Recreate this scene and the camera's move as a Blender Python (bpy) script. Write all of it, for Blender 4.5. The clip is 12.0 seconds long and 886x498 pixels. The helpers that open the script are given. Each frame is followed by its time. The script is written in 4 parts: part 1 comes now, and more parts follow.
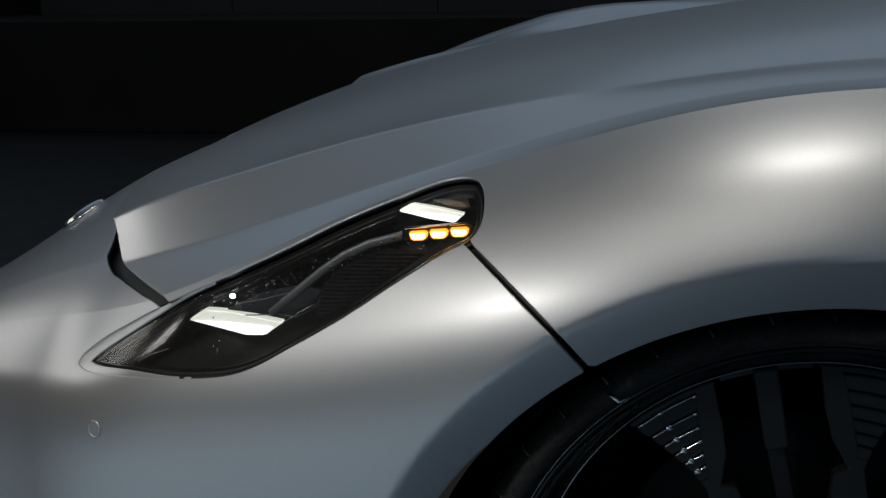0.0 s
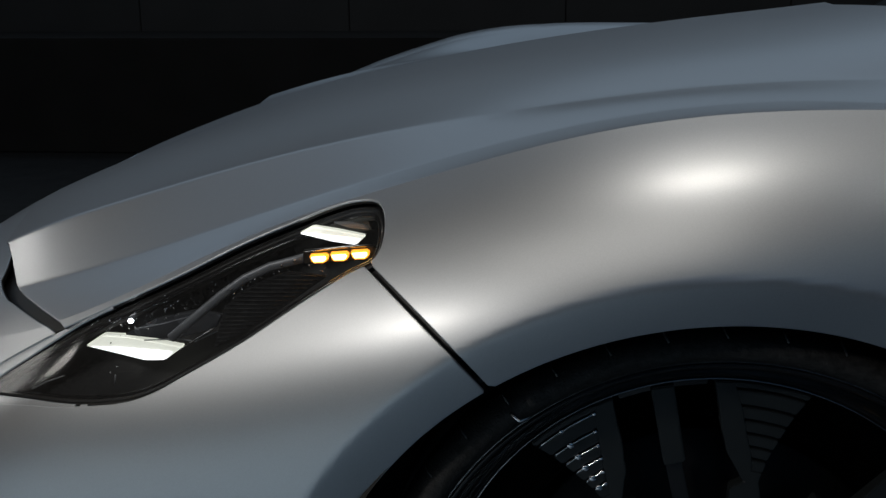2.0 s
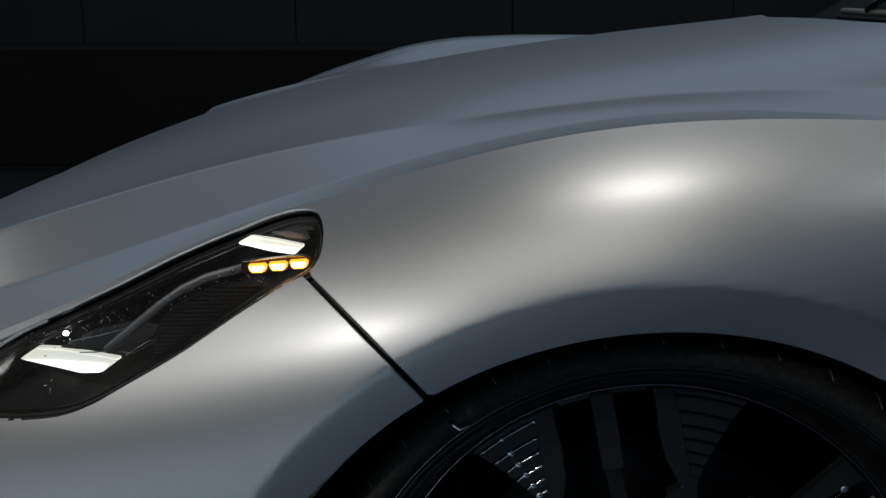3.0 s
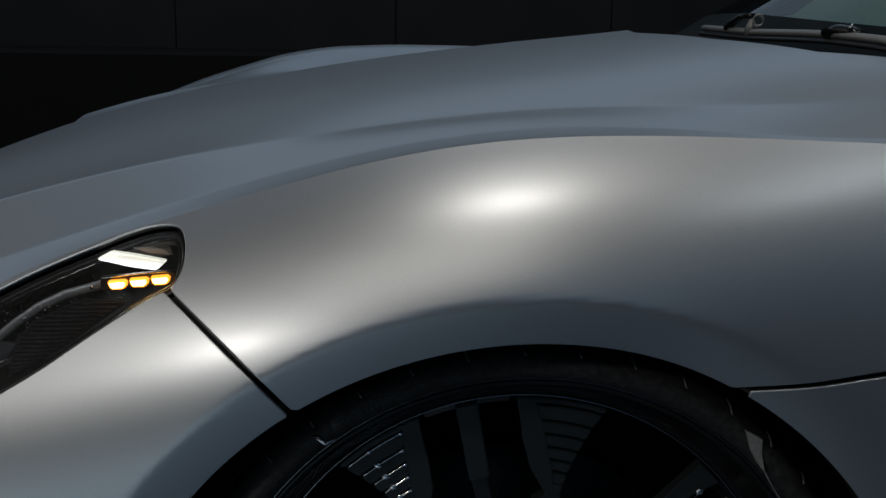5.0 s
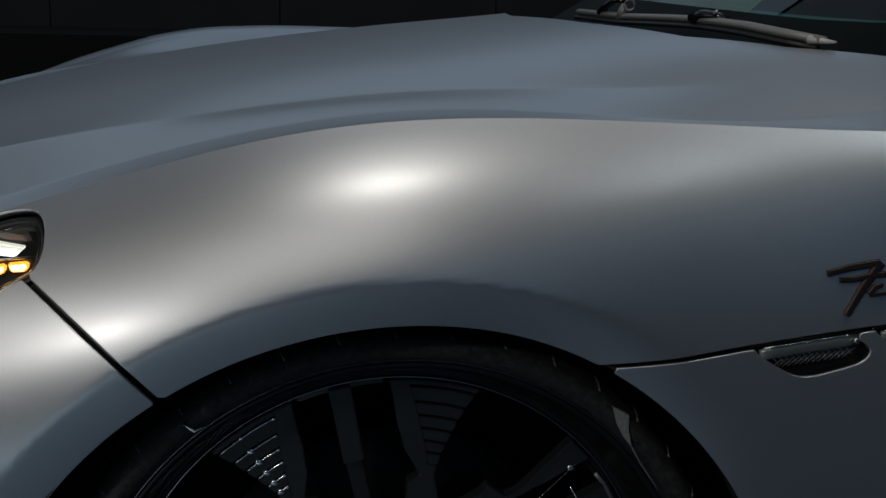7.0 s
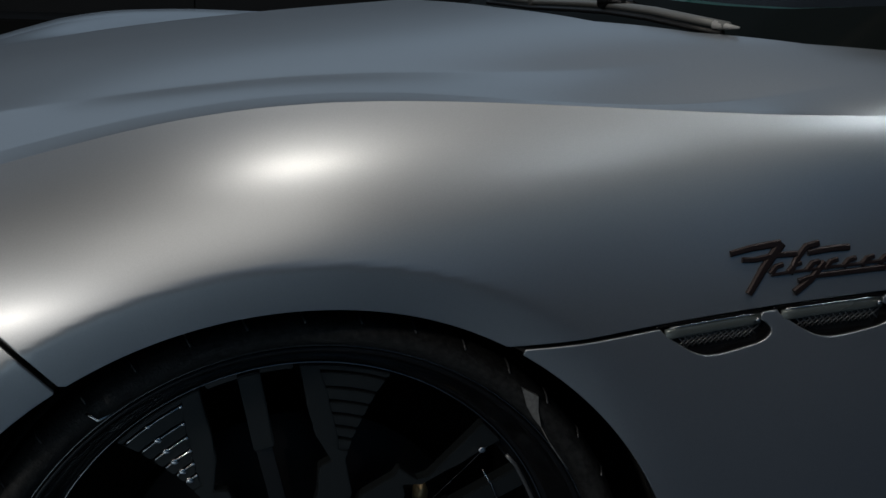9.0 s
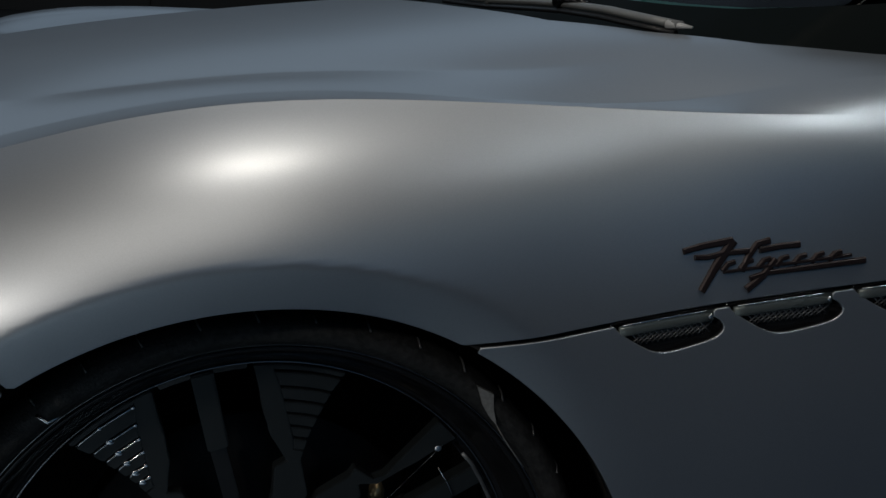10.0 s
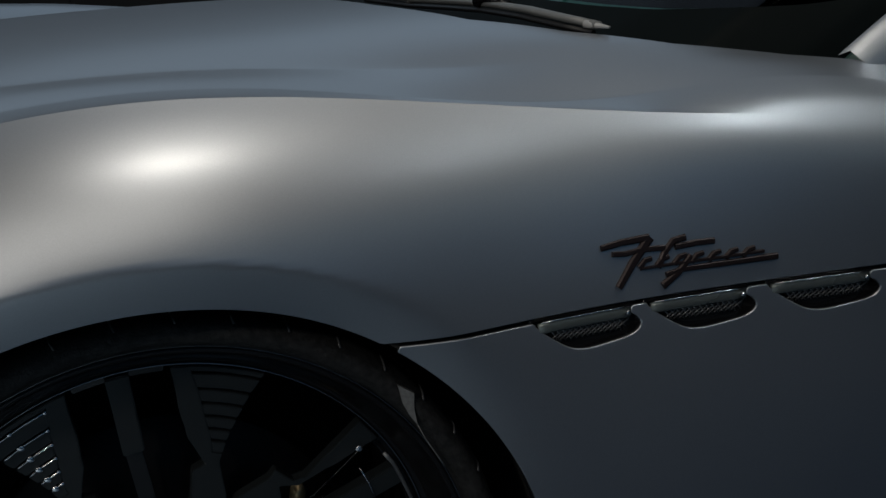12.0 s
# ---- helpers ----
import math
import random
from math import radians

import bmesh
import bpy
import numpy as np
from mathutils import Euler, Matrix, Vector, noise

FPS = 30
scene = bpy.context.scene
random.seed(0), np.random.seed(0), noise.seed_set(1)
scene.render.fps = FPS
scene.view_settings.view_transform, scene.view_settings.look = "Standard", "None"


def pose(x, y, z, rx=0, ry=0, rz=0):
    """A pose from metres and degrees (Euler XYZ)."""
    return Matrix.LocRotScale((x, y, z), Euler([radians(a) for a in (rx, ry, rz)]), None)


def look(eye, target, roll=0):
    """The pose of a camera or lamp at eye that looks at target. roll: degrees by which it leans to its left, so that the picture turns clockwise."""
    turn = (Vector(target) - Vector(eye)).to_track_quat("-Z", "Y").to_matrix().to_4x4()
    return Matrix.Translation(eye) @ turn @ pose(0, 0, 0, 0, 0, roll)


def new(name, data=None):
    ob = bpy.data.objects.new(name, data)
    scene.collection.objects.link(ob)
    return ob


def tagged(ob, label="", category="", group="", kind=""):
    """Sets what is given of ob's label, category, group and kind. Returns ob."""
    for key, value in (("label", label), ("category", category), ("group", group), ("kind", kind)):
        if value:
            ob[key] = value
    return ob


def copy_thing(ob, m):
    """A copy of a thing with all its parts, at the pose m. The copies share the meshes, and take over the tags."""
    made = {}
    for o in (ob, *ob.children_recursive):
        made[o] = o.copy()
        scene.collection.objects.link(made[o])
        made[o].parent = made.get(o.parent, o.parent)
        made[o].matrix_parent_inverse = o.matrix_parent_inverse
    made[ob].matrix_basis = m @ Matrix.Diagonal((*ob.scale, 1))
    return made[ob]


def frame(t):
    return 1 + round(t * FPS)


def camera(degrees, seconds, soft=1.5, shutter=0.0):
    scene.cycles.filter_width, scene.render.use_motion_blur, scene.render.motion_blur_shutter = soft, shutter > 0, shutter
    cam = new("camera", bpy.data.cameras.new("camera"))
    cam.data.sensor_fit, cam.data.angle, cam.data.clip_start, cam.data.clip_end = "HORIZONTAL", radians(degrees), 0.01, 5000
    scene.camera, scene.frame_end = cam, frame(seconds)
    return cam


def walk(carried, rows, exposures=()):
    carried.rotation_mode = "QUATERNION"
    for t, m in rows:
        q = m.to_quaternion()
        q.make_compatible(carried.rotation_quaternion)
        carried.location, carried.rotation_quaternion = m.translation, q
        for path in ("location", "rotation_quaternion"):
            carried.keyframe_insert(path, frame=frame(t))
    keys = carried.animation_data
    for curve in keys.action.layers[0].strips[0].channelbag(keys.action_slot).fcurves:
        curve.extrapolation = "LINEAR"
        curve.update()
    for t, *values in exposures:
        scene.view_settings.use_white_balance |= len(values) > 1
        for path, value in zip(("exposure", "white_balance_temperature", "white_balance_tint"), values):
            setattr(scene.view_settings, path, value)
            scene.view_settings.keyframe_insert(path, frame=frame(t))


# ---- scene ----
cam = camera(44.5, 12.0)
PATH = [
    (0, (-0.1815, -0.8058, 0.9860), (-0.5155, 1.0958, 0.4642), -1.05),
    (0.5, (-0.1774, -0.8055, 0.9853), (-0.4727, 1.1051, 0.4731), -0.94),
    (1, (-0.1738, -0.8057, 0.9858), (-0.4346, 1.1129, 0.4849), -0.77),
    (1.5, (-0.1711, -0.8052, 0.9875), (-0.3945, 1.1198, 0.4933), -0.62),
    (2, (-0.1679, -0.8061, 0.9896), (-0.3488, 1.1243, 0.4988), -0.38),
    (2.5, (-0.1635, -0.8066, 0.9888), (-0.2975, 1.1299, 0.5072), -0.24),
    (3, (-0.1580, -0.8073, 0.9869), (-0.2472, 1.1349, 0.5179), -0.07),
    (5, (-0.1365, -0.8131, 0.9962), (-0.0201, 1.1305, 0.5391), 0.97),
    (5.5, (-0.1322, -0.8133, 0.9982), (0.0428, 1.1249, 0.5368), 1.27),
    (6, (-0.1268, -0.8143, 0.9985), (0.1047, 1.1172, 0.5341), 1.46),
    (6.5, (-0.1221, -0.8147, 0.9976), (0.1578, 1.1083, 0.5248), 1.65),
    (7, (-0.1184, -0.8142, 0.9965), (0.1980, 1.1004, 0.5128), 1.78),
    (9, (-0.1064, -0.8145, 0.9926), (0.3509, 1.0669, 0.4917), 2.38),
    (9.5, (-0.1041, -0.8143, 0.9926), (0.3872, 1.0584, 0.4908), 2.56),
    (10, (-0.1015, -0.8145, 0.9921), (0.4274, 1.0485, 0.4925), 2.73),
    (10.5, (-0.0989, -0.8146, 0.9910), (0.4632, 1.0394, 0.4941), 2.84),
    (11, (-0.0971, -0.8139, 0.9905), (0.4979, 1.0302, 0.4952), 3.06),
    (11.5, (-0.0947, -0.8145, 0.9902), (0.5311, 1.0199, 0.4968), 3.22),
    (12, (-0.0915, -0.8158, 0.9894), (0.5612, 1.0099, 0.4989), 3.25),
]
walk(cam, [(t, look(eye, target, roll)) for t, eye, target, roll in PATH])


# ---------------------------------------------------------------- light
world = bpy.data.worlds.new("hall_gloom")
scene.world = world
world.use_nodes = True
world.node_tree.nodes["Background"].inputs[0].default_value = (0.55, 0.72, 1.0, 1)
world.node_tree.nodes["Background"].inputs[1].default_value = 0.02


def lamp(name, kind, eye, target, power, colour, size=0.1, size_y=0.0, cone=60):
    data = bpy.data.lights.new(name, kind)
    data.energy, data.color = power, colour
    if kind == "AREA":
        data.shape, data.size, data.size_y = "RECTANGLE", size, size_y or size
    else:
        data.shadow_soft_size = size
    if kind == "SPOT":
        data.spot_size, data.spot_blend = radians(cone), 0.6
    ob = new(name, data)
    ob.matrix_world = look(eye, target)
    return ob


lamp("key_light", "AREA", (0.12, -0.02, 4.5), (0.12, 0.12, 0.8), 20, (1.0, 0.94, 0.85), 0.75, 0.05)
# unseen bar, added for the highlight's long tail under the crest
lamp("tail_bar_light", "AREA", (1.25, -0.02, 4.52), (1.25, 0.12, 0.8), 0.8, (1.0, 0.965, 0.90), 4.2, 0.09)
lamp("front_spotlight", "SPOT", (-2.34, -2.1, 2.5), (-0.33, 0.06, 0.64), 84, (1.0, 0.945, 0.87), 0.16, cone=30)
lamp("rear_spotlight", "SPOT", (2.5, -0.5, 4.4), (0.61, 0.13, 0.87), 115, (0.90, 0.98, 1.0), 0.36, cone=8)
lamp("nose_spotlight", "SPOT", (-4.8, 0.50, 2.55), (-0.71, 0.28, 0.71), 32, (1.0, 0.97, 0.92), 0.34, cone=12)
# two made-up lamps that brighten the floor reflected in the bumper
lamp("floor_bounce_light", "SPOT", (-2.1, -2.0, 4.5), (-1.5, -1.3, 0.0), 4800, (1.0, 0.80, 0.58), 0.4, cone=40)
lamp("far_floor_bounce_light", "SPOT", (-3.8, -4.2, 4.6), (-3.3, -3.5, 0.0), 6000, (1.0, 0.78, 0.52), 0.4, cone=46)
lamp("front_softlight", "AREA", (-4.8, 1.82, 1.9), (-0.8, 0.2, 0.6), 6.2, (1.0, 0.98, 0.94), 1.8, 0.45)
# unseen fill lamps, added for the broad tones reflected in the paint
lamp("far_softlight", "AREA", (-1.8, 5.9, 3.8), (-1.8, 0.6, 3.5), 31, (0.58, 0.78, 1.0), 12.0, 2.6)
lamp("ceiling_softlight", "AREA", (-1.4, 3.4, 5.1), (-1.4, 3.3, 0.8), 24, (0.60, 0.78, 1.0), 12.0, 4.4)
lamp("side_softlight", "AREA", (2.6, -3.6, 4.7), (0.3, 0.0, 0.7), 6.5, (0.44, 0.74, 1.0), 5.0, 3.4)
lamp("overhead_softlight", "AREA", (-0.9, -2.2, 4.6), (-0.9, 0.2, 0.8), 25, (1.0, 0.94, 0.86), 3.2, 2.2)
lamp("hall_softlight", "AREA", (0.3, -6.6, 2.8), (0.0, 0.0, 0.5), 10.5, (0.24, 0.56, 1.0), 9.0, 3.0)


# ---------------------------------------------------------------- materials
def material(name, colour, rough=0.5, metal=0.0, grain=0.0, grain_size=400.0, bump=0.0, bump_size=300.0, coat=0.0, emit=None, power=0.0, wear=0.0):
    m = bpy.data.materials.new(name)
    m.use_nodes = True
    t, b = m.node_tree, m.node_tree.nodes["Principled BSDF"]
    b.inputs["Base Color"].default_value = (*colour, 1)
    b.inputs["Roughness"].default_value, b.inputs["Metallic"].default_value = rough, metal
    b.inputs["Coat Weight"].default_value, b.inputs["Coat Roughness"].default_value = coat, 0.25
    spot = t.nodes.new("ShaderNodeTexCoord")

    def noisy(size, detail=3.0):
        n = t.nodes.new("ShaderNodeTexNoise")
        n.inputs["Scale"].default_value, n.inputs["Detail"].default_value = size, detail
        t.links.new(spot.outputs["Object"], n.inputs["Vector"])
        return n.outputs["Fac"]

    def span(fac, low, high):
        r = t.nodes.new("ShaderNodeMapRange")
        r.inputs["From Min"].default_value, r.inputs["From Max"].default_value = 0.3, 0.7
        r.inputs["To Min"].default_value, r.inputs["To Max"].default_value = low, high
        t.links.new(fac, r.inputs["Value"])
        return r.outputs["Result"]

    if grain:
        mul = t.nodes.new("ShaderNodeMixRGB")
        mul.blend_type, mul.inputs["Fac"].default_value = "MULTIPLY", 1.0
        mul.inputs["Color1"].default_value = (*colour, 1)
        t.links.new(span(noisy(grain_size, 1.0), 1 - grain, 1 + grain), mul.inputs["Color2"])
        t.links.new(mul.outputs["Color"], b.inputs["Base Color"])
    if wear:
        t.links.new(span(noisy(9.0), rough - wear, rough + wear), b.inputs["Roughness"])
    if bump:
        u = t.nodes.new("ShaderNodeBump")
        u.inputs["Strength"].default_value, u.inputs["Distance"].default_value = bump, 0.001
        t.links.new(noisy(bump_size), u.inputs["Height"])
        t.links.new(u.outputs["Normal"], b.inputs["Normal"])
    if emit:
        b.inputs["Emission Color"].default_value, b.inputs["Emission Strength"].default_value = (*emit, 1), power
    return m


PAINT = material("satin_silver_paint", (0.49, 0.515, 0.545), 0.42, 0.88, grain=0.03, grain_size=900, wear=0.012, coat=1.0)
BLACK = material("black_plastic", (0.012, 0.012, 0.013), 0.45, wear=0.08)
LINER = material("fuzzy_wheel_liner", (0.035, 0.034, 0.033), 0.95, bump=0.8, bump_size=500)
LINER.node_tree.nodes["Principled BSDF"].inputs["Specular IOR Level"].default_value = 0.1
RUBBER = material("tyre_rubber", (0.024, 0.0235, 0.023), 0.62, grain=0.35, grain_size=160, wear=0.12, bump=0.8, bump_size=420)
RUBBER.node_tree.nodes["Principled BSDF"].inputs["Specular IOR Level"].default_value = 0.2
GLOSS = material("gloss_black", (0.010, 0.010, 0.011), 0.12, wear=0.03)
GREY_RIM = material("dark_grey_rim_paint", (0.022, 0.026, 0.028), 0.42, 0.3, wear=0.04)
CHROME = material("brushed_aluminium", (0.75, 0.75, 0.76), 0.18, 1.0, wear=0.04)
FLOOR = material("dark_hall_floor", (0.009, 0.0095, 0.010), 0.7, grain=0.2, grain_size=6, wear=0.1)
STAGE = material("blue_reflected_floor", (0.025, 0.056, 0.104), 0.85, grain=0.25, grain_size=30, bump=0.2, bump_size=300)
WALL_DARK = material("black_curtain", (0.010, 0.010, 0.010), 0.9, grain=0.3, grain_size=3)
WALL_GREY = material("dark_grey_panel", (0.040, 0.042, 0.044), 0.8, grain=0.15, grain_size=2)
WHITE_LED = material("white_light_guide", (0.8, 0.8, 0.78), 0.3, emit=(0.93, 0.94, 0.80), power=0.78)
WHITE_EDGE = material("white_light_edge", (0.8, 0.8, 0.78), 0.3, emit=(1.0, 1.0, 1.0), power=1.6)
BRIGHT_LED = material("bright_white_led", (0.9, 0.9, 0.9), 0.3, emit=(0.94, 0.97, 1.0), power=14.0)
AMBER_LED = material("amber_light", (0.8, 0.35, 0.05), 0.3, emit=(1.0, 0.36, 0.03), power=2.0)
AMBER_CORE = material("bright_amber_light", (0.9, 0.6, 0.2), 0.3, emit=(1.0, 0.60, 0.20), power=13.0)


# ---------------------------------------------------------------- mesh tools
def part(name, bm, mat, parent=None, label="", smooth=True):
    me = bpy.data.meshes.new(name)
    bm.to_mesh(me)
    bm.free()
    return dress(new(name, me), mat, parent, label, smooth)


def dress(ob, mat, parent=None, label="", smooth=True):
    if mat:
        ob.data.materials.append(mat)
    if smooth:
        ob.data.shade_smooth()
    if parent:
        ob.parent = parent
    return tagged(ob, label)


def thing(name, label, category, group="", kind="", at=(0, 0, 0)):
    ob = new(name)
    ob.location = at
    return tagged(ob, label, category, group, kind)


def box(x0, x1, y0, y1, z0, z1, bevel=0.0):
    bm = bmesh.new()
    bmesh.ops.create_cube(bm, size=1)
    for v in bm.verts:
        v.co = Vector((x0 + (v.co.x + 0.5) * (x1 - x0), y0 + (v.co.y + 0.5) * (y1 - y0), z0 + (v.co.z + 0.5) * (z1 - z0)))
    if bevel:
        bmesh.ops.bevel(bm, geom=bm.edges[:], offset=bevel, segments=2, affect="EDGES")
    return bm


# ---------------------------------------------------------------- the car's skin: a loft through guide lines
HALF = 0.9785            # half the car's width
WHEEL_Z, ARCH_X, ARCH_Z, ARCH_R, FLARE_R = 0.369, -0.006, 0.348, 0.370, 0.417


def fair(knots, stiff=1e-7):
    """Heights of a line that passes close by its knots and bends evenly, on a fine row of stations."""
    k = np.array(knots, float)
    n, step = len(STATIONS), STATIONS[1] - STATIONS[0]
    u = (k[:, 0] - STATIONS[0]) / step
    i = np.clip(u.astype(int), 0, n - 2)
    near = np.zeros((len(k), n))
    near[np.arange(len(k)), i], near[np.arange(len(k)), i + 1] = 1 - u + i, u - i
    third = np.diff(np.eye(n), 3, axis=0) / step**2.5
    return np.linalg.solve(near.T @ near + stiff * third.T @ third, near.T @ k[:, 1:])


def along(row, x):
    """A fine row of heights read at the stations x, smooth between them."""
    step = STATIONS[1] - STATIONS[0]
    u = np.clip((np.asarray(x, float) - STATIONS[0]) / step, 0, len(STATIONS) - 1.001)
    i = u.astype(int)
    u = (u - i)[..., None]
    last = len(STATIONS) - 1
    a, b, c, d = (row[np.clip(i + k, 0, last)] for k in (-1, 0, 1, 2))
    return 0.5 * (2 * b + (c - a) * u + (2 * a - 5 * b + 4 * c - d) * u**2 + (3 * b - a - 3 * c + d) * u**3)


STATIONS = np.linspace(-1.17, 1.6, 181)
# guide lines from the sill over the flank and the wing's crest to the middle of the bonnet: x, y, z
GUIDES = [
    [(-1.17, 0.16, 0.14), (-0.7, 0.14, 0.14), (0, 0.1, 0.14), (0.5, 0.1, 0.16), (1.6, 0.1, 0.16)],
    [(-1.17, 0.12, 0.28), (-0.7, 0.1, 0.3), (0, 0.05, 0.32), (0.5, 0.07, 0.34), (1.6, 0.075, 0.34)],
    [(-1.17, 0.1, 0.375), (-0.9, 0.08, 0.43), (-0.7, 0.08, 0.48), (-0.5, 0.052, 0.487), (-0.35, 0.031, 0.49), (-0.2, 0.006, 0.5), (0, -0.006, 0.52), (0.2, 0.025, 0.52), (0.5, 0.048, 0.52), (1.6, 0.055, 0.52)],
    [(-1.17, 0.11, 0.46), (-0.9, 0.1, 0.525), (-0.7, 0.095, 0.568), (-0.5, 0.06, 0.6), (-0.35, 0.034, 0.632), (-0.25, 0.012, 0.65), (-0.1, 0.002, 0.67), (0, 0.004, 0.68), (0.2, 0.034, 0.68), (0.35, 0.048, 0.68), (0.6, 0.05, 0.68), (1.6, 0.05, 0.68)],
    [(-1.17, 0.13, 0.487), (-0.9, 0.12, 0.562), (-0.7, 0.114, 0.606), (-0.5, 0.095, 0.665), (-0.35, 0.071, 0.704), (-0.25, 0.04, 0.722), (-0.1, 0.03, 0.76), (0, 0.032, 0.774), (0.1, 0.043, 0.778), (0.2, 0.058, 0.782), (0.35, 0.0755, 0.793), (0.48, 0.0715, 0.796), (0.62, 0.063, 0.8), (0.75, 0.06, 0.806), (1.6, 0.06, 0.78)],
    [(-1.17, 0.15, 0.5), (-0.9, 0.15, 0.578), (-0.7, 0.145, 0.628), (-0.5, 0.123, 0.704), (-0.35, 0.106, 0.758), (-0.25, 0.091, 0.783), (-0.1, 0.087, 0.822), (0, 0.089, 0.8345), (0.1, 0.097, 0.838), (0.2, 0.106, 0.84), (0.35, 0.111, 0.846), (0.46, 0.0935, 0.8445), (0.53, 0.0845, 0.8455), (0.62, 0.0805, 0.847), (0.75, 0.0815, 0.85), (1.6, 0.08, 0.85)],
    [(-1.17, 0.18, 0.507), (-0.9, 0.185, 0.59), (-0.7, 0.166, 0.643), (-0.62, 0.154, 0.6705), (-0.557, 0.151, 0.6995), (-0.5, 0.15, 0.7265), (-0.445, 0.15, 0.7524), (-0.4, 0.15, 0.7735), (-0.33, 0.15, 0.7947), (-0.26, 0.147, 0.8169), (-0.19, 0.145, 0.8386), (-0.09, 0.147, 0.8609), (0.035, 0.15, 0.8736), (0.17, 0.15, 0.8746), (0.36, 0.136, 0.8708), (0.46, 0.12, 0.87), (0.53, 0.11, 0.8715), (0.62, 0.106, 0.873), (0.75, 0.102, 0.873), (1.6, 0.1, 0.881)],
    [(-1.17, 0.19, 0.511), (-0.9, 0.2, 0.597), (-0.72, 0.196, 0.652), (-0.6, 0.18, 0.692), (-0.5, 0.174, 0.735), (-0.4, 0.172, 0.7738), (-0.33, 0.169, 0.795), (-0.26, 0.166, 0.8171), (-0.19, 0.164, 0.8378), (-0.09, 0.167, 0.8592), (0.035, 0.17, 0.8718), (0.17, 0.17, 0.8715), (0.36, 0.156, 0.8682), (0.46, 0.138, 0.8715), (0.53, 0.128, 0.886), (0.62, 0.124, 0.89), (0.75, 0.12, 0.89), (1.6, 0.12, 0.9)],
    [(-1.17, 0.2, 0.515), (-0.9, 0.22, 0.606), (-0.72, 0.235, 0.67), (-0.6, 0.222, 0.7086), (-0.5, 0.214, 0.7435), (-0.4, 0.211, 0.778), (-0.33, 0.21, 0.7993), (-0.26, 0.209, 0.8211), (-0.19, 0.21, 0.8407), (-0.09, 0.212, 0.8609), (0.035, 0.215, 0.8745), (0.17, 0.212, 0.8727), (0.36, 0.192, 0.87), (0.46, 0.174, 0.879), (0.53, 0.165, 0.895), (0.62, 0.158, 0.905), (0.75, 0.154, 0.905), (1.6, 0.14, 0.92)],
    [(-1.17, 0.22, 0.519), (-0.9, 0.237, 0.6135), (-0.72, 0.257, 0.695), (-0.6, 0.254, 0.733), (-0.45, 0.254, 0.785), (-0.3, 0.265, 0.8235), (-0.2, 0.27, 0.8481), (0, 0.275, 0.8785), (0.17, 0.268, 0.8817), (0.36, 0.24, 0.8875), (0.48, 0.218, 0.901), (0.62, 0.196, 0.9175), (0.75, 0.185, 0.914), (1.6, 0.15, 0.94)],
    [(-1.17, 0.25, 0.524), (-0.9, 0.26, 0.6245), (-0.74, 0.278, 0.7152), (-0.62, 0.288, 0.755), (-0.52, 0.296, 0.7875), (-0.43, 0.303, 0.81), (-0.3, 0.32, 0.8363), (-0.13, 0.33, 0.8617), (0.06, 0.335, 0.881), (0.17, 0.322, 0.8861), (0.3, 0.3, 0.892), (0.48, 0.262, 0.916), (0.62, 0.236, 0.923), (0.75, 0.214, 0.923), (1.6, 0.16, 0.96)],
    [(-1.17, 0.35, 0.53), (-0.9, 0.36, 0.655), (-0.72, 0.38, 0.732), (-0.5, 0.42, 0.792), (-0.25, 0.45, 0.853), (0, 0.48, 0.897), (0.25, 0.43, 0.921), (0.48, 0.355, 0.943), (0.62, 0.31, 0.939), (0.75, 0.28, 0.938), (1.6, 0.25, 0.99)],
    [(-1.17, 0.6, 0.512), (-1, 0.6, 0.616), (-0.9, 0.6, 0.679), (-0.72, 0.6, 0.748), (-0.5, 0.68, 0.809), (-0.25, 0.7, 0.8665), (0, 0.72, 0.906), (0.25, 0.72, 0.9378), (0.5, 0.72, 0.972), (1.6, 0.7, 1.028)],
    [(-1.17, HALF, 0.515), (-1.1, HALF, 0.568), (-1, HALF, 0.628), (-0.87, HALF, 0.687), (-0.72, HALF, 0.745), (-0.5, HALF, 0.815), (-0.38, HALF, 0.842), (-0.25, HALF, 0.8666), (0, HALF, 0.9068), (0.25, HALF, 0.937), (0.5, HALF, 0.972), (1.6, HALF, 1.045)],
]
LINES = [fair(k, 5e-7 if 2 <= i <= 4 else 1.5e-7) for i, k in enumerate(GUIDES)]
CREST = 6
SKEW = 0.217


def nose(x):
    """How far the sides have closed in towards the nose, 0 to 1."""
    u = np.clip((-np.asarray(x, float) - 0.5) / 0.67, 0, 1)
    blunt = 0.0766 + 0.2188 * (1 - np.exp(-(u - 0.448) / 0.4)) + 0.76 * np.clip((u - 0.92) / 0.08, 0, 1) ** 2.5
    return np.where(u < 0.448, u**3.2, blunt)


def guide_points(x):
    """The guide lines' points at the stations x: stations, guides, (y, z)."""
    x = np.asarray(x, float)
    g = np.stack([along(row, x) for row in LINES], 1)
    n = nose(x)[:, None]
    g[:, :, 0] += (HALF - g[:, :, 0]) * n
    return g


def knot_rows():
    """The guides' order as spline controls: the crest three times, so that it stays crisp."""
    order = []
    for i in range(len(GUIDES)):
        order += [i] * (3 if i == CREST else 2 if i in (CREST + 2, CREST + 4) else 1)
    return [0, 0] + order + [order[-1]] * 2


CONTROLS = knot_rows()
SPANS = len(CONTROLS) - 3


